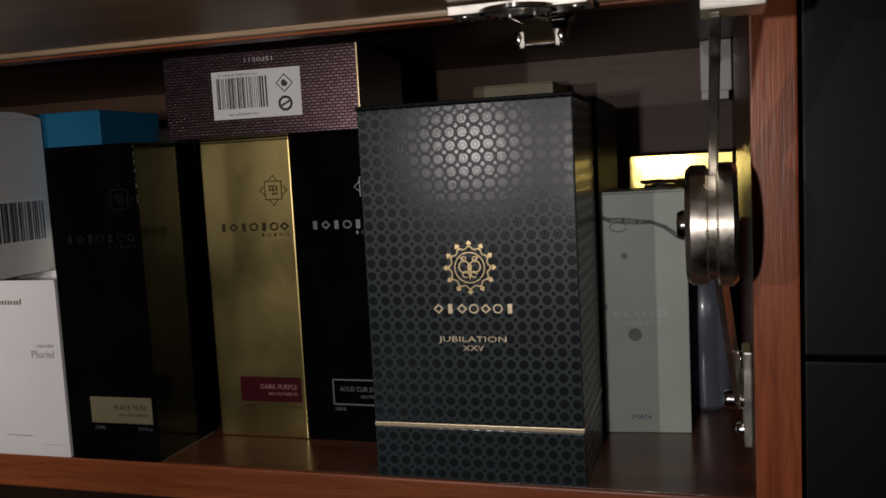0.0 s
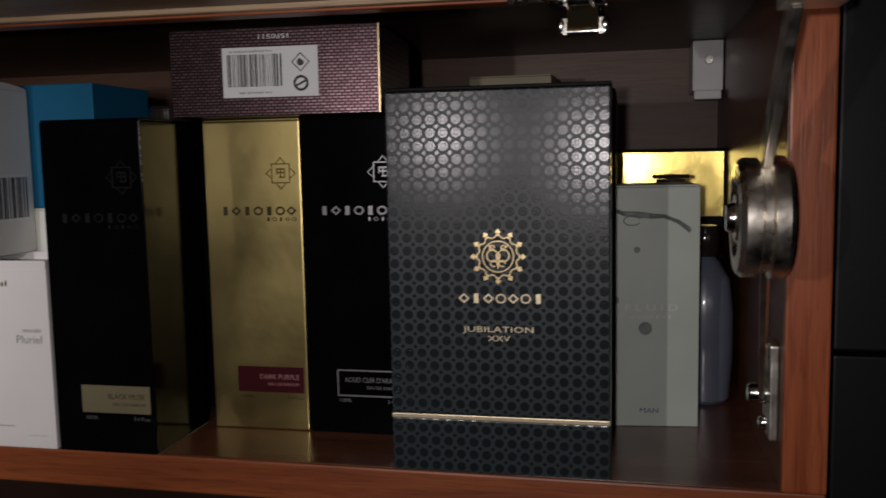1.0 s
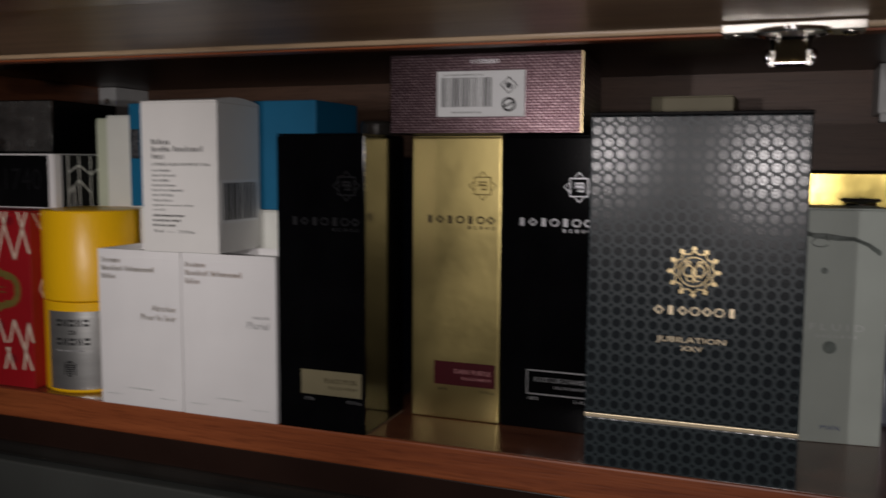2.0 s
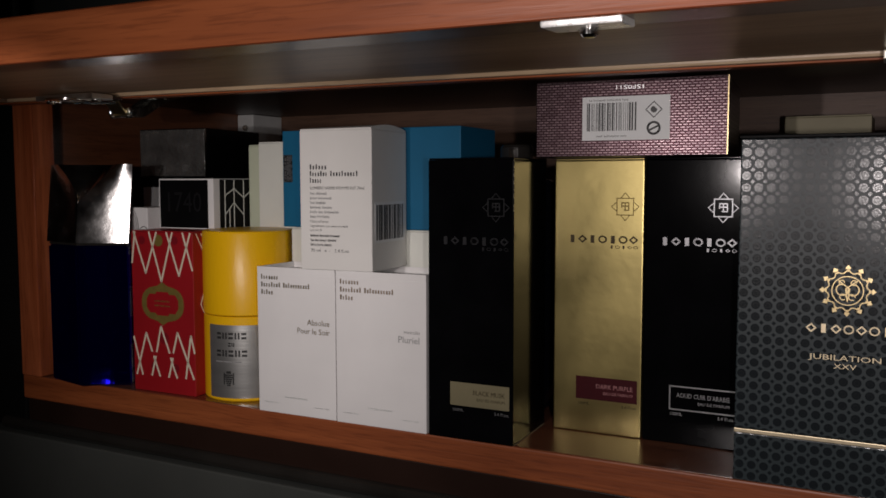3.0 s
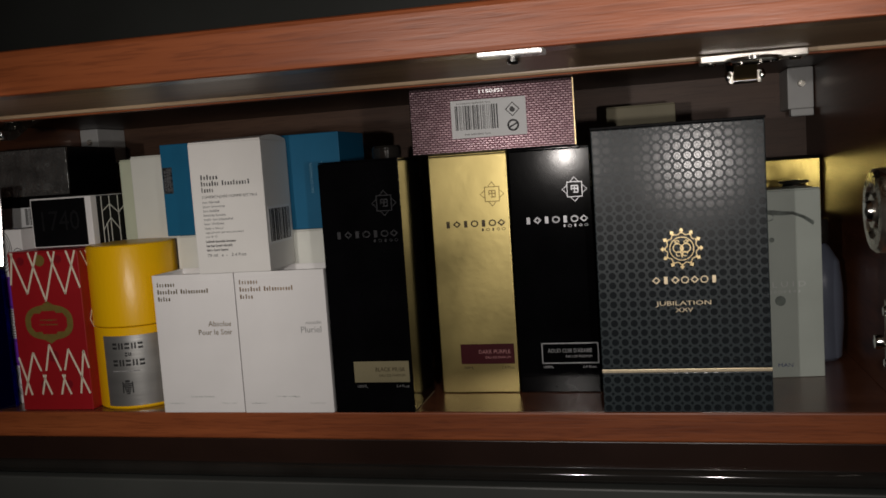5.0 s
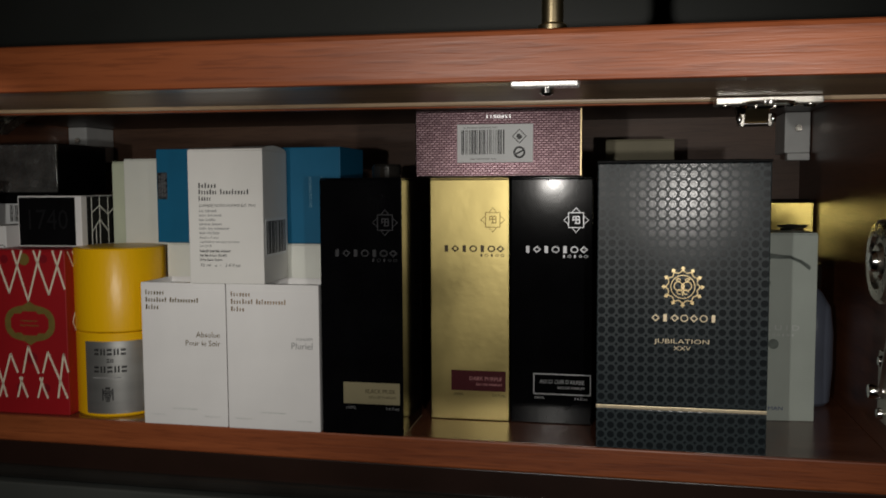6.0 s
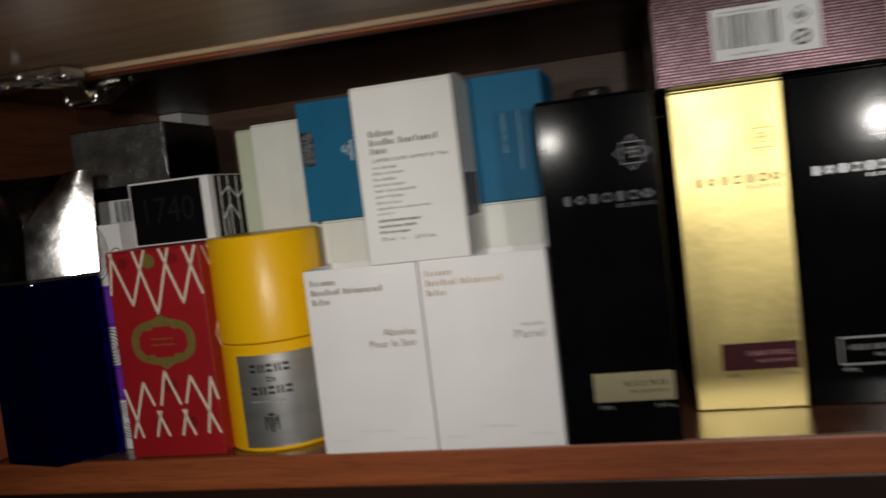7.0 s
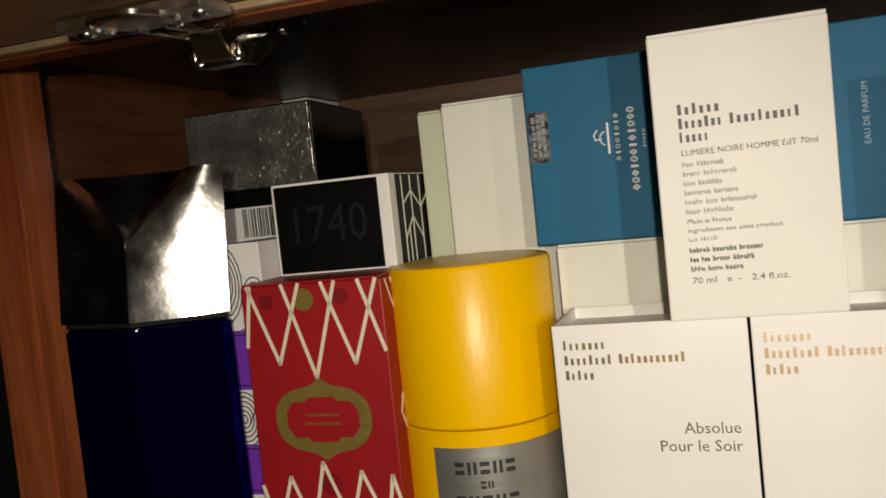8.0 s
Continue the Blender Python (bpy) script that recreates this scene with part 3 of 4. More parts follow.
def lid_stay():
    g = thing("lid_stay", pose(0, 0, 0), "polished nickel folding flap stay with a round brake drum", "flap stay")
    joint, top, low = Vector((-0.0108, 0.421, 1.089)), Vector((-0.0088, 0.366, 1.172)), Vector((0.0, 0.487, 0.995))
    drum = tube([(0.0, -0.0115), (0.010, -0.0115), (0.0115, -0.0095), (0.016, -0.0095), (0.017, -0.0115), (0.0235, -0.0112), (0.0255, -0.009), (0.0255, -0.003),
                 (0.0235, -0.002), (0.0235, 0.001), (0.0262, 0.002), (0.0262, 0.0075), (0.024, 0.0095), (0.0, 0.0095)], joint, "x", 48)
    part("drum", drum, NICKEL, g, "round nickel brake drum", smooth=True)
    part("hub", tube([(0.0, -0.0155), (0.0055, -0.015), (0.0065, -0.013), (0.0065, -0.0112)], joint, "x", 24), CHROME, g, smooth=True)
    part("upper_arm", bar_between(joint + Vector((-0.0, 0, 0.02)), top, 0.015, 0.004), SATIN, g)
    part("lower_arm", bar_between(joint + Vector((0.002, 0.004, -0.02)), low, 0.010, 0.003), SATIN, g)
    part("flap_foot", block(-0.014, 0.008, 0.352, 0.376, 1.168, 1.1845, 0.001), SATIN, g)
    part("wall_foot", block(0.0015, 0.0058, 0.474, 0.498, 0.974, 1.022, 0.001), SATIN, g)
    for zz in (0.98, 1.016):
        part("screw", tube([(0.0, -0.0025), (0.003, -0.002), (0.004, 0.0), (0.004, 0.002)], (0.0, 0.486, zz), "x", 18), CHROME, g, smooth=True)
    part("pivot", tube([(0.0, -0.008), (0.0045, -0.0075), (0.0052, -0.006), (0.0052, 0.0015)], low, "x", 24), CHROME, g, smooth=True)
    return g


lid_stay()


# ---- perfume cartons ----
def carton(name, x, y, w, d, h, mat, label, turn=0, z=F, category="perfume box", group="", bev=0.0007, lid=True, lidmat=None):
    c = thing(name, pose(x, y, z, 0, 0, turn), label, category, group)
    part("body", block(0, w, 0, d, 0.0001, h - (0.0012 if lid else 0), bev), mat, c)
    if lid:
        part("top_flap", block(0.0004, w - 0.0004, 0.0004, d - 0.0005, h - 0.0011, h, 0.0004), lidmat or mat, c)
    return c


def emblem(c, mat, cx, cz, s):
    """A square laid over a square on its corner, with a plain mark inside."""
    bm = bmesh.new()
    q = s * 0.72
    stroke([(cx - q, cz - q), (cx + q, cz - q), (cx + q, cz + q), (cx - q, cz + q)], s * 0.09, bm=bm, closed=True)
    for a in range(4):
        ca, sa = math.cos(a * math.pi / 2), math.sin(a * math.pi / 2)
        tri = [(-0.36, 0.78), (0, 1.2), (0.36, 0.78)]
        stroke([(cx + s * (u * ca - v * sa), cz + s * (u * sa + v * ca)) for u, v in tri], s * 0.07, bm=bm)
    for i, (u0, u1, v) in enumerate(((-0.30, 0.30, 0.34), (-0.30, 0.26, 0.06), (-0.1, 0.30, -0.3))):
        stroke([(cx + s * u0, cz + s * v), (cx + s * u1, cz + s * v)], s * 0.11, bm=bm)
    for u in (-0.3, 0.0, 0.32):
        stroke([(cx + s * u, cz + s * 0.3), (cx + s * u, cz - s * (0.3 if u >= 0 else 0.05))], s * 0.10, bm=bm)
    return part("emblem", bm, mat, c)


def tall_carton(x, y, turn, mat, labelmat, frame_only, words, ink, mark, wordmat, label, price):
    c = carton("perfume_box", x, y, 0.062, 0.062, 0.19, mat, label, turn, group="tall perfume boxes", bev=0.0008)
    emblem(c, mark, 0.0495, 0.1575, 0.0078)
    glyph_bars(c, wordmat, 0.0095, 0.059, 0.1325, 0.1378, 7, seed=5, weight=0.2, fill=0.86)
    glyph_bars(c, wordmat, 0.0385, 0.059, 0.129, 0.1312, 5, seed=6)
    if frame_only:
        part("label_frame", stroke([(0.018, 0.0235), (0.061, 0.0235), (0.061, 0.039), (0.018, 0.039)], 0.0009, closed=True), labelmat, c)
    else:
        part("label", block(0.0165, 0.0595, -0.0002, 0, 0.0235, 0.0395, 0), labelmat, c)
    if mat is BLACKCARD:
        rnd = random.Random(int(-x * 1000))
        bm, z = bmesh.new(), 0.155
        while z < 0.188:
            q = rnd.uniform(0.0005, 0.003)
            block(0.06185, 0.06204, -0.00003, 0.0002, z, min(z + q, 0.1885), 0, bm=bm)
            z += q + rnd.uniform(0.0008, 0.004)
        # pale line along the side's foot, an edge highlight put in as colour
        block(0.0618, 0.06206, 0.0008, 0.0612, 0.0001, 0.0004, 0, bm=bm)
        tagged(part("worn_bright_edge", bm, BEIGE, c, "scuffed pale card edge and painted bright foot line"), kind="stuff")
    lettering(words, c, ink, 0.0565, 0.0318, 0.0031, y=-0.0004, align="RIGHT", width=min(0.034, 0.0023 * len(words)))
    lettering("EAU DE PARFUM", c, ink, 0.0565, 0.0278, 0.0019, y=-0.0004, align="RIGHT", width=0.02)
    lettering("100ML", c, price, 0.018, 0.0195, 0.0021)
    lettering("3.4 Fl.oz.", c, price, 0.0595, 0.0195, 0.0021, align="RIGHT")
    return c


tall_carton(-0.390, 0.463, 0.6, BLACKCARD, GOLDLABEL, False, "BLACK MUSK", DARKGOLDINK, DIMPRINT, DIMPRINT, "glossy black perfume box with a pale gold label", SILVER)
tall_carton(-0.3195, 0.5185, 0.4, GOLDCARD, PLUMLABEL, False, "DARK PURPLE", PINKINK, GOLDSHADE, DARKGOLDINK, "shiny gold foil perfume box with a plum label", DARKGOLDINK)
tall_carton(-0.2560, 0.5185, 0.2, BLACKCARD, SILVER, True, "AOUD CUIR D'ARABIE", SILVER, GREYPRINT, GREYPRINT, "glossy black perfume box with silver framed label", SILVER)


def dotted_box():
    w, d, h = 0.1135, 0.082, 0.2005
    c = thing("perfume_box", pose(-0.189, 0.4645, F, 0, 0, 0.7), "large charcoal perfume box patterned with dots and gold crest", "perfume box")
    part("base", block(0, w, 0, d, 0.0001, 0.0285, 0.0006), DOTCARD, c)
    part("gold_band", block(-0.0001, w + 0.0001, -0.0001, d + 0.0001, 0.0286, 0.0309, 0.0003), GOLDTEXT, c, "narrow gold band between base and cover")
    part("cover", block(0, w, 0, d, 0.0311, h - 0.002, 0.0008), DOTCARD, c)
    part("top", block(-0.0006, w + 0.0006, -0.0006, d + 0.0006, h - 0.0019, h, 0.0005), BLACKMATT, c)
    bm = bmesh.new()
    cx, cz, R = 0.0575, 0.1145, 0.0098
    stroke(arc(cx, cz, 0.0079, 0, 360, 40), 0.0005, bm=bm)
    stroke([(cx + math.cos(q) * (0.0098 + 0.0016 * abs(math.cos(6 * q)) ** 3), cz + math.sin(q) * (0.0098 + 0.0016 * abs(math.cos(6 * q)) ** 3))
            for q in (2 * math.pi * k / 120 for k in range(121))], 0.0006, bm=bm)
    for i in range(12):
        a = math.radians(30 * i)
        px, pz = cx + math.cos(a) * R * 1.27, cz + math.sin(a) * R * 1.27
        ux, uz, vx, vz = math.cos(a), math.sin(a), -math.sin(a), math.cos(a)
        s = 0.0019
        prism([(px + s * ux * 0.95, pz + s * uz * 0.95), (px + s * vx * 0.8, pz + s * vz * 0.8), (px - s * ux * 0.55, pz - s * uz * 0.55), (px - s * vx * 0.8, pz - s * vz * 0.8)], -0.0003, 0, bm)
        prism([(px - s * ux * 1.0 + s * vx * 0.25, pz - s * uz * 1.0 + s * vz * 0.25), (px + s * vx * 0.25, pz + s * vz * 0.25), (px - s * vx * 0.25, pz - s * vz * 0.25), (px - s * ux * 1.0 - s * vx * 0.25, pz - s * uz * 1.0 - s * vz * 0.25)], -0.0003, 0, bm)
    for k, sgn in ((0, 1), (1, -1)):
        stroke(arc(cx + sgn * 0.0026, cz + 0.0005, 0.0031, 90 - sgn * 10, 90 - sgn * 290, 18), 0.0006, bm=bm)
        stroke(arc(cx + sgn * 0.0022, cz - 0.0035, 0.0016, 0, 300, 12), 0.0005, bm=bm)
        stroke(arc(cx + sgn * 0.003, cz + 0.0045, 0.0013, 0, 320, 12), 0.0005, bm=bm)
        stroke([(cx - sgn * 0.005, cz + 0.0058), (cx + sgn * 0.001, cz + 0.001), (cx, cz - 0.006)], 0.0005, bm=bm)
    part("crest", bm, GOLDPRINT, c, "gold foil crest")
    glyph_bars(c, GOLDTEXT, 0.0365, 0.081, 0.0905, 0.0955, 7, seed=9, weight=0.15, fill=0.84)
    lettering("JUBILATION", c, GOLDTEXT, 0.0575, 0.0755, 0.0030, align="CENTER", width=0.0365)
    lettering("XXV", c, GOLDTEXT, 0.0575, 0.0708, 0.0029, align="CENTER", width=0.0115)


dotted_box()


def woven_box():
    w, d, h = 0.1225, 0.092, 0.0495
    c = carton("perfume_box", -0.3245, 0.4935, w, d, h, WOVEN, "plum metallic woven-look box lying upside down on tall boxes", 4.0, z=F + 0.1905, bev=0.0007)
    part("edge_trim", block(w - 0.0005, w + 0.0003, -0.0003, 0.0005, 0.0004, h - 0.0004, 0.0001), GOLDPRINT, c, "bright gold corner edge")
    part("sticker", block(0.0315, 0.0875, -0.0002, 0, 0.0105, 0.0385, 0), PAPER, c, "white barcode sticker")
    barcode(c, 0.0345, 0.0665, 0.0165, 0.0345, 7)
    text_bars(c, GREYINK, 0.036, 0.0355, (0.002, 0.008, 0.009, 0.004), 0.0015)
    text_bars(c, GREYINK, 0.041, 0.0125, (0.004, 0.01, 0.004), 0.0014)
    bm = bmesh.new()
    stroke([(0.0775, 0.0245), (0.0825, 0.0295), (0.0775, 0.0345), (0.0725, 0.0295)], 0.0006, bm=bm, closed=True)
    prism(arc(0.0775, 0.0295, 0.0021, 90, 360, 12) , -0.0003, 0, bm)
    part("recycling_mark", bm, INK, c)
    bm = stroke(arc(0.0775, 0.0178, 0.0037, 20, 190, 14), 0.0014)
    stroke(arc(0.0775, 0.0178, 0.0037, 200, 370, 14), 0.0014, bm=bm)
    stroke([(0.075, 0.0165), (0.08, 0.019)], 0.0012, bm=bm)
    part("recycling_dot", bm, INK, c)
    lettering("15F0511", c, SILVER, 0.0720, 0.0455, 0.0026, turn=180, name="batch_code", width=0.0175)


woven_box()


def white_carton(x, w, words, label, ink_mat, small):
    c = thing("perfume_box", pose(x, 0.4625, F, 0, 0, 0.5), label, "perfume box", "white perfume boxes")
    d, h, t = 0.047, 0.1108, 0.0011
    part("body", block(0, w, 0, d, 0.0001, h - 0.0045, 0.0006), WHITECARD, c)
    rim = bmesh.new()
    rows = [[rim.verts.new(p) for p in ((e, e, z), (w - e, e, z), (w - e, d - e, z), (e, d - e, z))] for e, z in ((0.0001, h - 0.0052), (0.0001, h), (t, h), (t, h - 0.0052))]
    for r0, r1 in zip(rows, rows[1:]):
        for k in range(4):
            rim.faces.new((r0[k], r0[(k + 1) % 4], r1[(k + 1) % 4], r1[k]))
    bmesh.ops.recalc_face_normals(rim, faces=rim.faces)
    part("rim", rim, WHITECARD, c, "thin raised card rim round the sunken top")
    for i, ws in enumerate(((0.0165,), (0.0185, 0.0245), (0.0115,))):
        text_bars(c, FOIL if ink_mat is GREYINK else ink_mat, 0.004, 0.1015 - i * 0.0057, ws, 0.0036, gap=0.0018)
    for i, (t, hh) in enumerate(words):
        lettering(t, c, FOIL if ink_mat is GREYINK else GREYINK, w - 0.0048, 0.0692 - i * 0.0066, hh, align="RIGHT")
    text_bars(c, PALEINK, w / 2, 0.0125, small, 0.0015, align="CENTER")
    text_bars(c, PALEINK, 0.006, 0.0075, (0.008, 0.004), 0.0009)
    text_bars(c, PALEINK, w - 0.006, 0.0075, (0.008, 0.004), 0.0009, align="RIGHT")
    return c


white_carton(-0.5365, 0.070, (("Absolue", 0.0042), ("Pour le Soir", 0.0042)), "matt white perfume box with small gold lettering", GREYINK, (0.006, 0.004, 0.009))
white_carton(-0.4655, 0.0735, (("masculin", 0.0026), ("Pluriel", 0.0048)), "matt white perfume box with pale rose-gold print", ROSEFOIL, (0.004, 0.004, 0.010))


def label_carton():
    w, d, h = 0.0587, 0.0545, 0.1000
    c = carton("perfume_box", -0.4920, 0.4577, w, d, h, WARMCARD, "white perfume box with black printed text sticker, stacked on two others", 3.2, z=F + 0.1110, group="white perfume boxes", lid=False)
    bm = bmesh.new()
    rows = []
    for k in range(13):
        v = k / 12
        yy, up = 0.0004 + (d - 0.0006) * v, 0.0012 + 0.0030 * math.sin(math.pi * v) ** 0.8
        rows.append([bm.verts.new((xx, yy, zz)) for xx, zz in ((0.0004, h), (w - 0.0004, h), (w - 0.0004, h + up), (0.0004, h + up * 0.75))])
    for a, b in zip(rows, rows[1:]):
        for q in range(4):
            bm.faces.new((a[q], a[(q + 1) % 4], b[(q + 1) % 4], b[q]))
    bm.faces.new(rows[0][::-1]), bm.faces.new(rows[-1])
    bmesh.ops.recalc_face_normals(bm, faces=bm.faces)
    part("top_flap", bm, WARMCARD, c, "bulging closed top flap")
    part("sticker", block(0.007, w - 0.0005, -0.00012, 0, 0.012, 0.0775, 0), WARMCARD, c, "clear film text sticker")
    for i, ws in enumerate(((0.0148,), (0.0152, 0.0232), (0.0105,))):
        text_bars(c, INK, 0.0085, 0.0722 - i * 0.0048, ws, 0.0037, gap=0.0018)
    lettering("LUMIERE NOIRE HOMME EdT 70ml", c, INK, 0.0085, 0.0580, 0.0021, y=-0.0003, width=0.0440)
    rows = ((0.004, 0.009), (0.006, 0.011), (0.004, 0.008), (0.009, 0.008), (0.006, 0.004, 0.012), (0.005, 0.010))
    for i, ws in enumerate(rows):
        text_bars(c, GREYINK, 0.0085, 0.0541 - i * 0.0033, ws, 0.0019, gap=0.001)
    lettering("Made in France", c, INK, 0.0085, 0.0342, 0.0017, y=-0.0003)
    lettering("Ingredients see sales product", c, INK, 0.0085, 0.0311, 0.0016, y=-0.0003, width=0.031)
    lettering("Lot 16110", c, INK, 0.0085, 0.0280, 0.0016, y=-0.0003)
    for i, ws in enumerate(((0.007, 0.008, 0.008), (0.003, 0.003, 0.006, 0.007), (0.005, 0.005, 0.006))):
        text_bars(c, INK, 0.0085, 0.0240 - i * 0.0033, ws, 0.0019)
    lettering("70 ml   e  -   2.4 fl.oz.", c, INK, 0.0085, 0.0132, 0.0022, y=-0.0003, width=0.032)
    part("side_sticker", block(w, w + 0.0002, 0.004, d - 0.004, 0.02, 0.049, 0), PAPER, c)
    barcode(c, 0.006, d - 0.006, 0.022, 0.047, 11, side=w + 0.0001)


label_carton()


def blue_carton():
    w, d, h = 0.1585, 0.066, 0.0772
    c = carton("perfume_box", -0.5505, 0.5145, w, d, h, BLUECARD, "petrol blue perfume box lying on its side on a white carton", 1.2, z=F + 0.1380, lid=False)
    part("seal", block(0.0008, 0.0095, -0.0003, 0, 0.036, 0.058, 0), DARKSEAL, c, "dark silver seal sticker")
    bm = bmesh.new()
    rnd = random.Random(4)
    for k in range(3):
        z = 0.0385
        while z < 0.056:
            s = rnd.uniform(0.0012, 0.003)
            block(0.0022 + k * 0.0022, 0.0036 + k * 0.0022, -0.0005, 0, z, z + s, 0, bm=bm)
            z += s + 0.0008
    tagged(part("seal_print", bm, GREYPRINT, c), kind="stuff")
    glyph_bars(c, PAPER, 0.0428, 0.0460, 0.020, 0.0555, 12, seed=40, upright=True, weight=0.26, fill=0.84)
    glyph_bars(c, PAPER, 0.0372, 0.0392, 0.033, 0.0535, 8, seed=41, upright=True)
    glyph_bars(c, PALEINK, 0.0487, 0.0498, 0.0375, 0.0455, 5, seed=42, upright=True)
    bm = stroke([(0.0345, 0.037), (0.0345, 0.0495)], 0.0009)
    stroke(arc(0.034, 0.0433, 0.003, 110, 250, 10), 0.0005, bm=bm)
    stroke([(0.0315, 0.0432), (0.029, 0.0428), (0.0285, 0.045), (0.0300, 0.0470)], 0.0005, bm=bm)
    part("boat_mark", bm, PAPER, c)
    lettering("EAU DE PARFUM", c, LIGHTBLUE, 0.1345, 0.029, 0.0023, turn=90)
    text_bars(c, LIGHTBLUE, 0.1425, 0.018, (0.0011,), 0.036)
    text_bars(c, BLUEINK, 0.146, 0.02, (0.001,), 0.03)
    return c


blue_carton()
carton("carton", -0.5425, 0.5145, 0.1495, 0.07, 0.1378, CREAMCARD, "plain off-white carton standing behind other boxes", 0.8, category="carton")
carton("carton", -0.5985, 0.5435, 0.0545, 0.05, 0.2085, CREAMCARD, "plain white carton with a creased top", 1.0, category="carton")
carton("carton", -0.6125, 0.5475, 0.0125, 0.05, 0.2065, GREENCARD, "narrow pale green carton beside a white one", 1.0, category="carton")


def yellow_tube():
    cx, cy, r = -0.5815, 0.507, 0.0362
    c = thing("perfume_tube", pose(cx, cy, F), "sunflower yellow round perfume box with brushed silver label", "perfume box")
    part("body", tube([(r - 0.001, 0.0001), (r, 0.0012), (r, 0.0675), (r - 0.0006, 0.0681)], seg=72), YELLOWCARD, c, smooth=True)
    part("cap", tube([(r - 0.0004, 0.0687), (r + 0.0003, 0.0695), (r + 0.0003, 0.1335), (r - 0.0006, 0.1352), (r - 0.0022, 0.1358), (0.0, 0.1354)], seg=72), YELLOWCARD, c, "yellow lift-off cap with a rolled rim", smooth=True)
    a0, a1, k = -108, 0, 30
    bm = bmesh.new()
    ro = r + 0.0004
    rows = [[bm.verts.new((ro * math.cos(radians(a0 + (a1 - a0) * i / k)), ro * math.sin(radians(a0 + (a1 - a0) * i / k)), z)) for i in range(k + 1)] for z in (0.003, 0.0615)]
    for i in range(k):
        bm.faces.new((rows[0][i], rows[0][i + 1], rows[1][i + 1], rows[1][i]))
    part("label", bm, SILVERLABEL, c, "brushed silver label", smooth=True)

    def curved_bars(name, items, mat):
        bm = bmesh.new()
        rr = r + 0.0007
        for s0, s1, z0, z1 in items:
            aa, bb = s0 / rr, s1 / rr
            n = 3
            lo = [bm.verts.new((rr * math.sin(aa + (bb - aa) * i / n), -rr * math.cos(aa + (bb - aa) * i / n), z0)) for i in range(n + 1)]
            hi = [bm.verts.new((rr * math.sin(aa + (bb - aa) * i / n), -rr * math.cos(aa + (bb - aa) * i / n), z1)) for i in range(n + 1)]
            for i in range(n):
                bm.faces.new((lo[i], lo[i + 1], hi[i + 1], hi[i]))
        return part(name, bm, mat, c)

    items = []
    for row, (n, z, hgt, wd, s) in enumerate(((5, 0.0505, 0.0052, 0.0265, 0.011), (2, 0.0445, 0.0032, 0.006, 0.011), (5, 0.0365, 0.0052, 0.0275, 0.011))):
        st = wd / n
        for i in range(n):
            x = s - wd / 2 + i * st
            t = st * 0.2
            e = x + st * 0.74
            items += [(x, x + t * 1.3, z, z + hgt), (e - t * 1.3, e, z, z + hgt)] if i % 2 else [(x, e, z, z + hgt * 0.36), (x, e, z + hgt * 0.64, z + hgt)]
    tagged(curved_bars("printed_mark", items, INK), kind="stuff")
    curved_bars("printed_line", [(-0.004, 0.003, 0.0318, 0.0328), (0.004, 0.012, 0.0318, 0.0328), (0.013, 0.019, 0.0318, 0.0328)], GREYINK)
    crest = [(0.004 + 0.0005 * i, 0.012 - 0.0005 * i, 0.021 - i * 0.0016, 0.0222 - i * 0.0016) for i in range(6)] + [(0.0035, 0.0045, 0.014, 0.0235), (0.0115, 0.0125, 0.014, 0.0235), (0.006, 0.010, 0.0228, 0.0248)]
    curved_bars("crest", crest, INK)


yellow_tube()


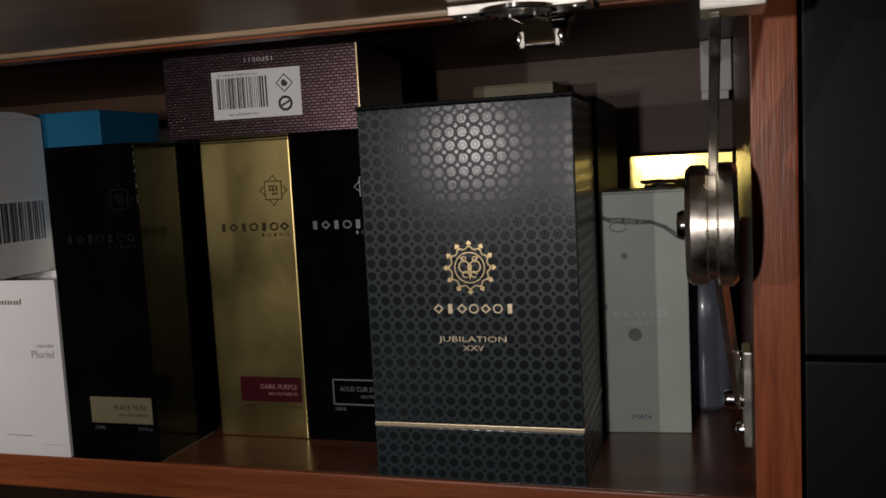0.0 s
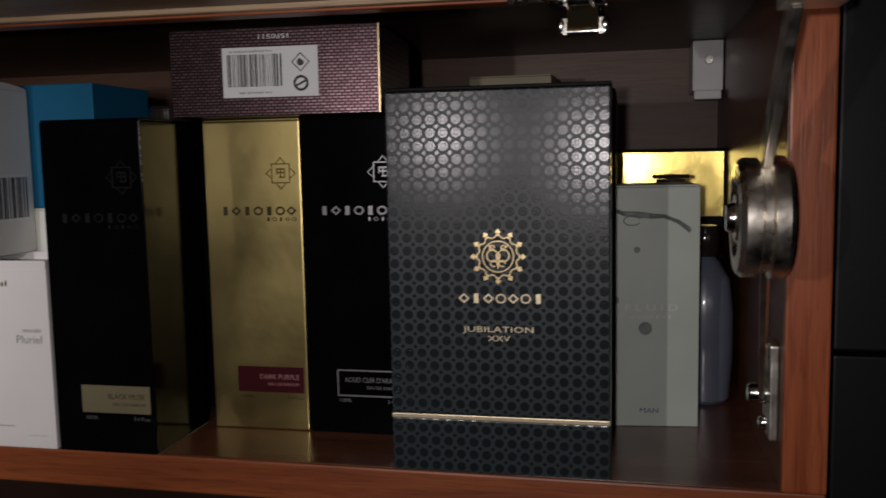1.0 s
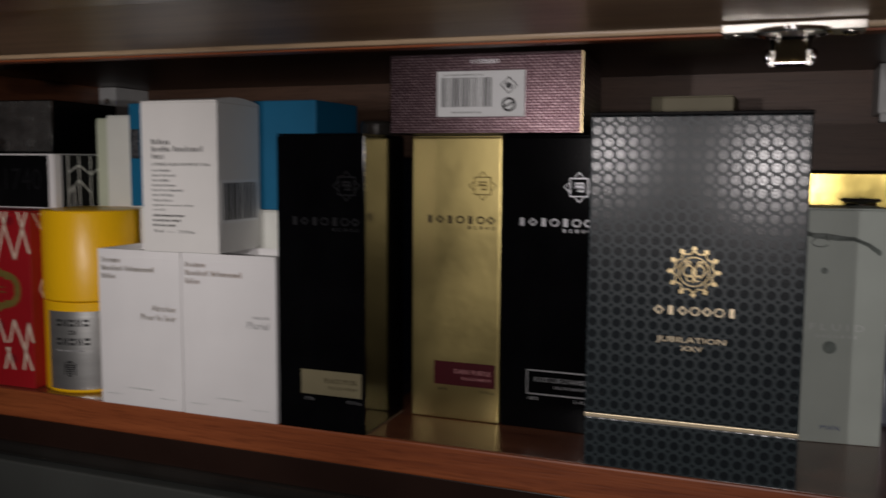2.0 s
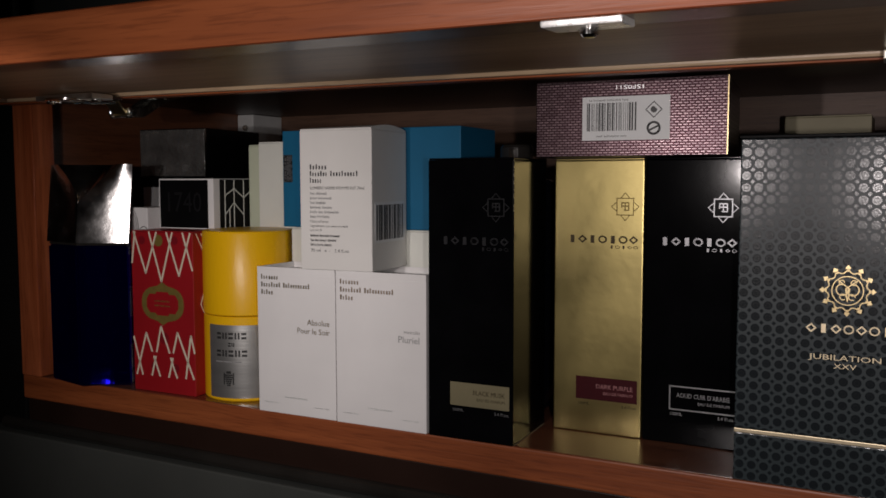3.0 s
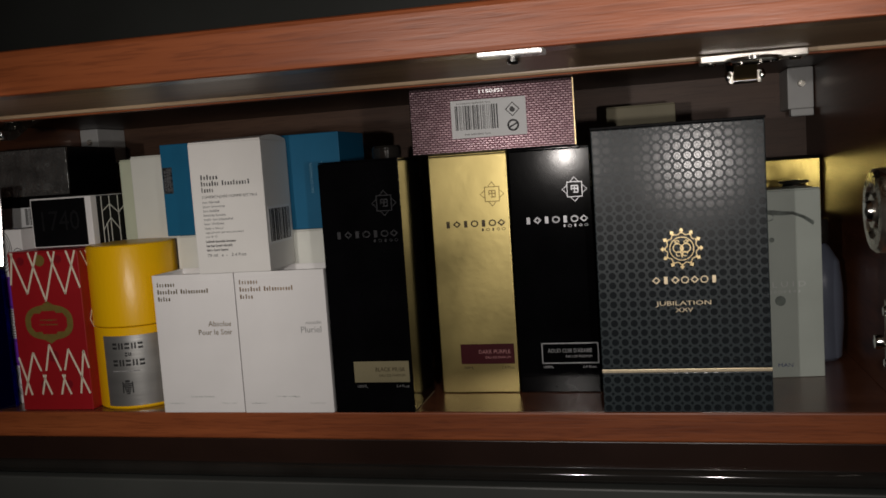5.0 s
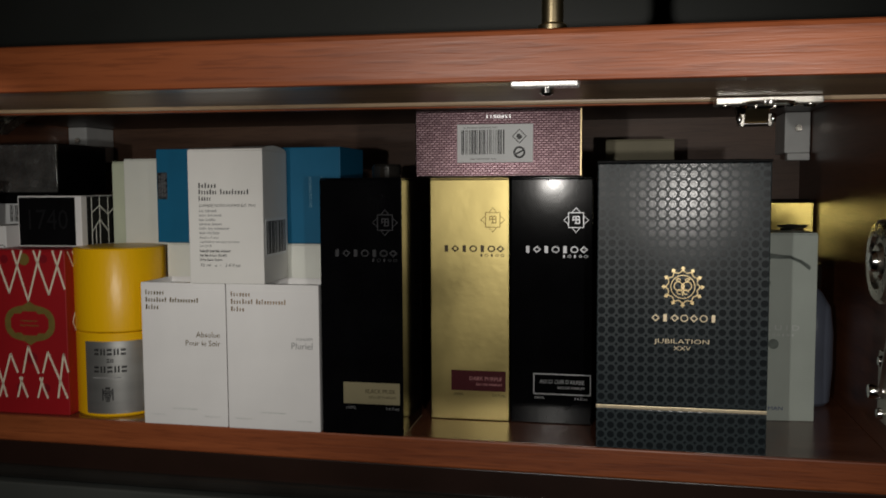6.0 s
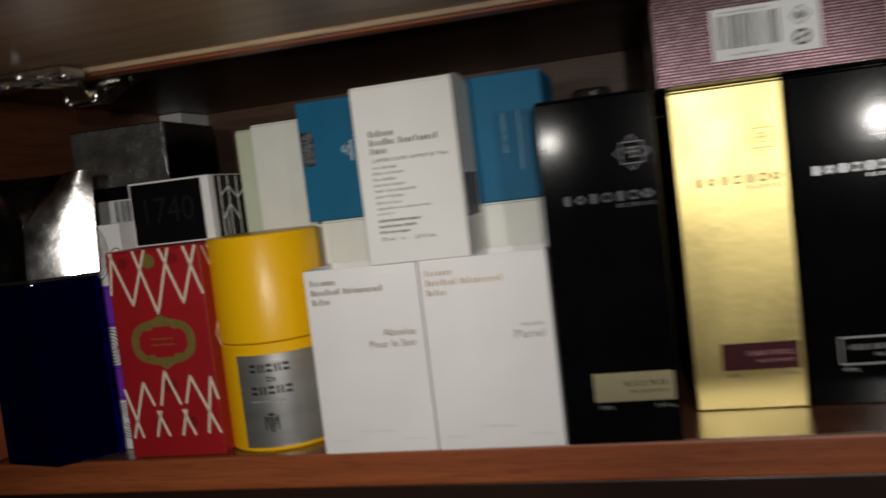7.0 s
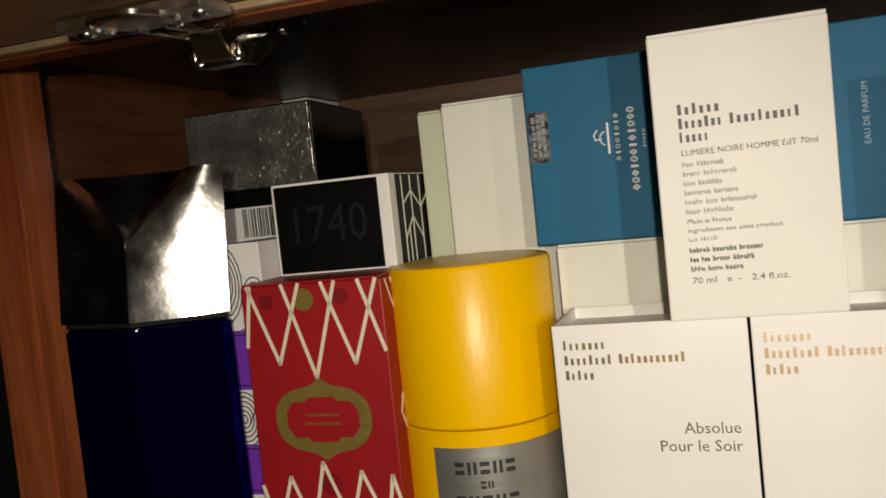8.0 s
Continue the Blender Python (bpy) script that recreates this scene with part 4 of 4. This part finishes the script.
def red_carton():
    w, d, h = 0.0665, 0.066, 0.1345
    c = carton("perfume_box", -0.6745, 0.4700, w, d, h, REDCARD, "crimson perfume box with ivory zigzags and an olive medallion", 1.0, bev=0.0007)
    t = 0.0016

    def zig(points):
        part("zigzag", stroke(points, t), IVORYINK, c)

    # upper points hanging from the top edge
    top = h - 0.0012
    for x, deep in ((0.0157, 0.034), (0.0326, 0.0405), (0.0515, 0.035)):
        zig([(x - 0.0125, top), (x, top - deep), (x + 0.0125, top)])
    zig([(0.0008, top - 0.026), (0.0045, top)])
    zig([(0.056, top), (w - 0.0008, top - 0.030)])
    # lower peaks, the outer ones with a long leg, and small crossed ones between
    for pts in ([(0.003, 0.0135), (0.0145, 0.049), (0.0205, 0.034)], [(0.0255, 0.034), (0.0308, 0.0555), (0.0395, 0.034)],
                [(0.0435, 0.0345), (0.0485, 0.0515), (0.0648, 0.0145)], [(0.0565, 0.0145), (0.0625, 0.0500), (0.0662, 0.036)],
                [(0.0004, 0.045), (0.0095, 0.0135)]):
        zig(pts)
    for x in (0.0228, 0.0412):
        zig([(x - 0.0030, 0.0138), (x + 0.0016, 0.0298)])
        zig([(x + 0.0058, 0.0138), (x - 0.0006, 0.0298)])
    mx, mz = w / 2, 0.0745
    ogee = []
    for k in range(48):
        c0, s0 = math.cos(2 * math.pi * k / 48), math.sin(2 * math.pi * k / 48)
        u = math.copysign(abs(c0) ** 0.72, c0)
        ogee.append((mx + u * 0.0226, mz + math.copysign(abs(s0) ** 0.85, s0) * 0.0145 + math.copysign(0.0034 * math.exp(-(u / 0.16) ** 2), s0) * (abs(s0) > 0.5)))
    bm = prism(ogee, -0.0003, 0)
    med = part("medallion", bm, OLIVEINK, c, "olive gold medallion")
    plaque = prism([(mx + u * 0.0170, mz + v * 0.0098) for u, v in ((1, 0.35), (0.8, 0.8), (0.45, 0.8), (0.35, 1), (-0.35, 1), (-0.45, 0.8), (-0.8, 0.8), (-1, 0.35), (-1, -0.35), (-0.8, -0.8), (-0.45, -0.8), (-0.35, -1), (0.35, -1), (0.45, -0.8), (0.8, -0.8), (1, -0.35))], -0.0005, -0.0003)
    part("plaque", plaque, REDCARD, med)
    text_bars(c, OLIVEINK, w / 2, 0.0760, (0.012, 0.003), 0.0014, y=-0.0007, align="CENTER")
    text_bars(c, OLIVEINK, w / 2, 0.0722, (0.005, 0.011), 0.0014, y=-0.0007, align="CENTER")
    for cx, cz, r, m in ((0.030, h - 0.008, 0.0048, OLIVEINK), (0.0475, h - 0.0075, 0.0035, DEEPRED), (0.012, h - 0.008, 0.0035, DEEPRED), (0.034, 0.046, 0.005, DEEPRED), (0.046, 0.022, 0.0035, DEEPRED), (0.022, 0.022, 0.003, DEEPRED)):
        part("roundel", prism(arc(cx, cz, r, 0, 345, 23), -0.0002, 0), m, c)
    # zigzag line on the side
    bm = bmesh.new()
    pts = [(0.004, h - 0.002), (0.020, h - 0.03), (0.008, 0.075), (0.024, 0.045), (0.012, 0.014), (0.03, 0.04), (0.042, 0.012), (0.055, 0.05)]
    stroke(pts, 0.0008, bm=bm)
    stroke([(0.010, h - 0.002), (0.030, h - 0.04), (0.046, h - 0.004), (0.06, h - 0.04)], 0.0008, bm=bm)
    bm.transform(Matrix.Translation((w, 0, 0)) @ pose(0, 0, 0, 0, 0, 90))
    part("side_zigzag", bm, IVORYINK, c)


red_carton()


def number_box():
    """A black-ended carton with white corners and a netted side, lying on the red one."""
    w, d, h = 0.0585, 0.05, 0.0425
    c = carton("perfume_box", -0.6705, 0.4990, w, d, h, WHITECARD, "small black and white perfume box lying on a crimson one", 2.0, z=F + 0.1347, lid=False)
    part("front_panel", block(0.0015, w - 0.0055, -0.0008, 0, 0.001, h - 0.0012, 0.0004), BLACKMATT, c, "matt black end panel")
    lettering("1740", c, material("faint_grey_ink", (0.007, 0.007, 0.008), 0.35, var=0.1), 0.027, 0.0145, 0.017, y=-0.0011, align="CENTER", width=0.036)
    part("side_panel", block(w, w + 0.0004, 0.008, d, 0.0006, h - 0.0006, 0), BLACKMATT, c, "black side printed with pale lines")
    bm = bmesh.new()
    for x0, z0, x1, z1 in ((0.014, 0.001, 0.014, 0.041), (0.026, 0.001, 0.026, 0.041), (0.039, 0.001, 0.039, 0.041), (0.014, 0.012, 0.026, 0.022),
                           (0.026, 0.022, 0.039, 0.011), (0.014, 0.028, 0.026, 0.034), (0.026, 0.034, 0.039, 0.026), (0.039, 0.026, 0.049, 0.032), (0.020, 0.001, 0.020, 0.017)):
        stroke([(x0, z0), (x1, z1)], 0.0008, bm=bm)
    bm.transform(Matrix.Translation((w + 0.0006, 0, 0)) @ pose(0, 0, 0, 0, 0, 90))
    tagged(part("net_print", bm, CREAMCARD, c), kind="stuff")


number_box()


def coded_box():
    w, d, h = 0.070, 0.07, 0.1785
    c = carton("perfume_box", -0.7505, 0.555, w, d, h, BLACKMATT, "tall dark perfume box with a grey barcode label", 2.0, lid=False)
    part("sticker", block(0.004, 0.061, -0.0003, 0, 0.140, 0.1695, 0), PAPER, c, "pale grey barcode label")
    barcode(c, 0.028, 0.0585, 0.153, 0.1685, 15, y=-0.0006)
    text_bars(c, INK, 0.03, 0.149, (0.003, 0.008, 0.008), 0.0018, y=-0.0006)
    text_bars(c, GREYINK, 0.03, 0.1435, (0.006, 0.008, 0.01), 0.0016, y=-0.0006)
    return c


coded_box()


def pewter_box():
    w, d, h = 0.0770, 0.088, 0.0460
    c = carton("perfume_box", -0.7600, 0.5655, w, d, h, BLACKCARD, "black perfume box with film-wrapped pewter front", 5.0, z=F + 0.1787, lid=False)
    part("front_film", block(0.0008, w - 0.0008, -0.0009, 0, 0.001, h - 0.0008, 0.0005), PEWTER, c, "crinkled shiny film front")
    part("edge_trim", block(w - 0.0007, w + 0.0004, -0.001, 0.0002, 0.0005, h - 0.0005, 0.0001), CHROME, c)


pewter_box()


def doodle_box():
    w, d, h = 0.0235, 0.05, 0.1525
    c = carton("perfume_box", -0.6985, 0.4895, w, d, h, WHITECARD, "white perfume box scribbled with black doodles and violet labels", 0.0, lid=False)
    rnd = random.Random(12)
    quads = []

    def clipped(points):
        return [(min(max(x, 0.0006), w - 0.0006), min(max(z, 0.001), h - 0.001)) for x, z in points]

    for cx, cz, big, squash in ((0.002, 0.134, 0.011, 1.7), (0.019, 0.128, 0.006, 1.4), (0.006, 0.070, 0.010, 1.3), (0.017, 0.066, 0.008, 1.2), (0.010, 0.020, 0.011, 1.1)):
        r = big
        while r > 0.0012:
            a = rnd.uniform(-20, 20)
            quads += line_quads(clipped(arc(cx, cz, r, a - 130, a + 150, 14, r * squash)), 0.0006)
            r -= 0.0017
    for i in range(16):
        cx, cz, r, a = rnd.uniform(0.003, w - 0.003), rnd.uniform(0.005, 0.115), rnd.uniform(0.0012, 0.003), rnd.uniform(0, 360)
        quads += line_quads(clipped(arc(cx, cz, r, a, a + rnd.uniform(180, 320), 8)), 0.0005)
    ink(quads, c, INK, "doodle_print")
    for z0, z1 in ((0.084, 0.112), (0.034, 0.058)):
        lab = part("violet_label", block(0.001, w - 0.0012, -0.0006, 0, z0, z1, 0), PURPLE, c, "violet label")
        frame_line = stroke([(0.0032, z0 + 0.002), (w - 0.0034, z0 + 0.002), (w - 0.0034, z1 - 0.002), (0.0032, z1 - 0.002)], 0.0006, y0=-0.0009, y1=-0.0006, closed=True)
        part("label_line", frame_line, INK, lab)


doodle_box()


def blue_bottle():
    """Wedge-fronted bottle: a keel runs down the front, the cap's keel forks into a Y."""
    c = thing("perfume_bottle", pose(-0.7268, 0.488, F, 0, 0, 0), "cobalt blue glass perfume bottle with sculpted mirror cap", "perfume bottle")
    w, h, keel, front, shoulder, back = 0.083, 0.1205, 0.004, -0.033, -0.011, 0.016
    outline = [(-w / 2 + 0.008, back), (-w / 2, front + 0.009), (keel - 0.004, front + 0.0009), (keel, front), (keel + 0.0035, front + 0.0027), (w / 2, shoulder), (w / 2 - 0.022, back)]
    bm = bmesh.new()
    low = [bm.verts.new((x, y, 0.0002)) for x, y in outline]
    top = [bm.verts.new((x, y, h)) for x, y in outline]
    k = len(outline)
    for i in range(k):
        bm.faces.new((low[i], low[(i + 1) % k], top[(i + 1) % k], top[i]))
    bm.faces.new(low[::-1]), bm.faces.new(top)
    bmesh.ops.recalc_face_normals(bm, faces=bm.faces)
    bmesh.ops.bevel(bm, geom=list(bm.edges), offset=0.0016, segments=4, affect="EDGES")
    part("glass", bm, COBALT, c, "cobalt blue glass body", smooth=True)
    bm = bmesh.new()
    prism([(x * 0.97, y * 0.97) for x, y in outline], h + 0.0002, h + 0.0022, bm)
    bm.transform(Matrix(((1, 0, 0, 0), (0, 0, 1, 0), (0, 1, 0, 0), (0, 0, 0, 1))))
    bmesh.ops.recalc_face_normals(bm, faces=bm.faces)
    part("collar", bm, BLACKTRIM, c)
    bm = bmesh.new()
    nz, z0, ch, v0 = 30, h + 0.0024, 0.0665, 0.52
    na, nb, nc = 16, 12, 18
    nx = na + nb + nc
    grid = []
    for j in range(nz + 1):
        v = j / nz
        s = max(0.0, (v - v0) / (1 - v0))
        a, b = keel - 0.0003 - 0.027 * s ** 1.6, keel + 0.0003 + 0.026 * s
        xs = [-w / 2 + (a + w / 2) * i / na for i in range(na)] + [a + (b - a) * i / nb for i in range(nb)] + [b + (w / 2 - b) * i / nc for i in range(nc + 1)]
        yb = front + (shoulder - front) * (b - keel) / (w / 2 - keel)
        yl = front + 0.007 * v
        row = []
        for x in xs:
            if x < a:
                u = (a - x) / (a + w / 2)
                y = yl + 0.008 * u ** 1.4 + 0.003 * math.sin(math.pi * u)
            elif x > b:
                u = (x - b) / (w / 2 - b)
                y = yb + (shoulder - yb) * u - 0.0022 * math.sin(math.pi * u) + 0.007 * v
            else:
                m = (x - a) / (b - a)
                y = yl + (yb - front) * m + 0.020 * s * math.sin(math.pi * m) ** 0.8
            row.append(bm.verts.new((x, y, z0 + ch * v)))
        grid.append(row)
    rear = [[bm.verts.new((-w / 2 + 0.008 + (w - 0.030) * i / nx, back, z0 + ch * j / nz)) for i in range(nx + 1)] for j in range(nz + 1)]
    for j in range(nz):
        for i in range(nx):
            bm.faces.new((grid[j][i], grid[j][i + 1], grid[j + 1][i + 1], grid[j + 1][i]))
            bm.faces.new((rear[j][i], rear[j + 1][i], rear[j + 1][i + 1], rear[j][i + 1]))
    for i in range(nx):
        bm.faces.new((grid[nz][i], grid[nz][i + 1], rear[nz][i + 1], rear[nz][i]))
        bm.faces.new((grid[0][i], rear[0][i], rear[0][i + 1], grid[0][i + 1]))
    for j in range(nz):
        bm.faces.new((grid[j][0], grid[j + 1][0], rear[j + 1][0], rear[j][0]))
        bm.faces.new((grid[j][nx], rear[j][nx], rear[j + 1][nx], grid[j + 1][nx]))
    bmesh.ops.recalc_face_normals(bm, faces=bm.faces)
    part("cap", bm, MIRRORCAP, c, "mirror-polished sculpted metal cap", smooth=True)


blue_bottle()


def sage_box():
    w, d, h = 0.0525, 0.042, 0.1465
    c = carton("perfume_box", -0.0780, 0.5575, w, d, h, SAGECARD, "sage grey perfume box with a dark painted swoosh", 6.0, bev=0.0006)
    bm = bmesh.new()
    wave = [(0.0, 0.133), (0.008, 0.130), (0.016, 0.1295), (0.024, 0.1285), (0.032, 0.128), (0.040, 0.1245), (0.0465, 0.1195)]
    for k, (dz, t) in enumerate(((0, 0.0024), (-0.0016, 0.0014), (0.0012, 0.0008))):
        stroke([(x, z + dz * math.sin(x * 90)) for x, z in wave], t, bm=bm)
    stroke(arc(0.013, 0.1255, 0.005, 20, 330, 16, 0.0028), 0.0008, bm=bm)
    tagged(part("swoosh", bm, SAGEINK, c), kind="stuff")
    for cx, cz, r in ((0.016, 0.108, 0.002), (0.003, 0.0775, 0.0025), (0.021, 0.0605, 0.004)):
        part("spot", prism(arc(cx, cz, r, 0, 345, 20), -0.0002, 0), SAGEINK, c)
    lettering("F L U I D", c, PALEINK, 0.0085, 0.0712, 0.0042, width=0.031)
    glyph_bars(c, PALEINK, 0.012, 0.037, 0.0665, 0.0685, 7, seed=51)
    lettering("MAN", c, BLUEINK, 0.0235, 0.0085, 0.003, align="CENTER", width=0.011)
    k = thing("spray_pump", pose(-0.042, 0.580, F + 0.1467), "small black and chrome spray pump lying on a box", "spray pump")
    part("collar", tube([(0.0085, 0.0), (0.009, 0.0012), (0.0085, 0.0028), (0.0, 0.003)], seg=32), CHROME, k, smooth=True)
    part("button", tube([(0.0105, 0.0031), (0.0115, 0.0042), (0.0105, 0.0056), (0.0, 0.006)], seg=32), BLACKTRIM, k, smooth=True)


sage_box()


def gold_topped_box():
    w, d, h = 0.098, 0.07, 0.1685
    c = thing("perfume_box", pose(-0.094, 0.733, F), "dark perfume box with a shiny gold foil upper part", "perfume box")
    part("body", block(0, w, 0, d, 0.0001, 0.115, 0.0008), BLACKMATT, c)
    part("gold_cover", block(-0.0004, w + 0.0004, -0.0004, d, 0.1152, h - 0.002, 0.0008), GOLDBRIGHT, c, "creased bright gold foil cover")
    part("lid", block(-0.001, w + 0.001, -0.001, d, h - 0.0018, h, 0.0006), BLACKMATT, c)


gold_topped_box()


carton("carton", -0.1890, 0.5485, 0.1145, 0.118, 0.2030, BLACKMATT, "black carton standing close behind the dotted box", 0.5, category="carton")


def beige_box():
    carton("carton", -0.1890, 0.704, 0.0635, 0.06, 0.2267, BEIGE, "beige carton standing at the back of the shelf", -1.5, category="carton")


beige_box()


def round_bottle():
    c = thing("perfume_bottle", pose(-0.018, 0.625, F), "pale blue frosted perfume bottle with a rounded shoulder", "perfume bottle")
    part("glass", tube([(0.014, 0.0002), (0.0165, 0.003), (0.0185, 0.03), (0.0185, 0.06), (0.016, 0.082), (0.009, 0.094), (0.006, 0.097)], seg=40), PALEGLASS, c, smooth=True)
    part("cap", tube([(0.0075, 0.0972), (0.0085, 0.099), (0.0085, 0.116), (0.0075, 0.1175), (0.0, 0.118)], seg=32), BLACKTRIM, c, smooth=True)


round_bottle()


def black_bottle():
    c = thing("perfume_bottle", pose(-0.366, 0.562, F), "black glass perfume bottle with chrome collar", "perfume bottle")
    part("glass", block(-0.026, 0.026, -0.016, 0.016, 0.0002, 0.176, 0.004, 3), DARKGLASS, c, smooth=True)
    part("collar", tube([(0.007, 0.1762), (0.0075, 0.177), (0.0075, 0.184), (0.007, 0.185)], seg=32), CHROME, c, smooth=True)
    part("cap", tube([(0.0135, 0.1852), (0.0125, 0.187), (0.0125, 0.2), (0.011, 0.202), (0.0, 0.2025)], seg=32), BLACKTRIM, c, smooth=True)


black_bottle()
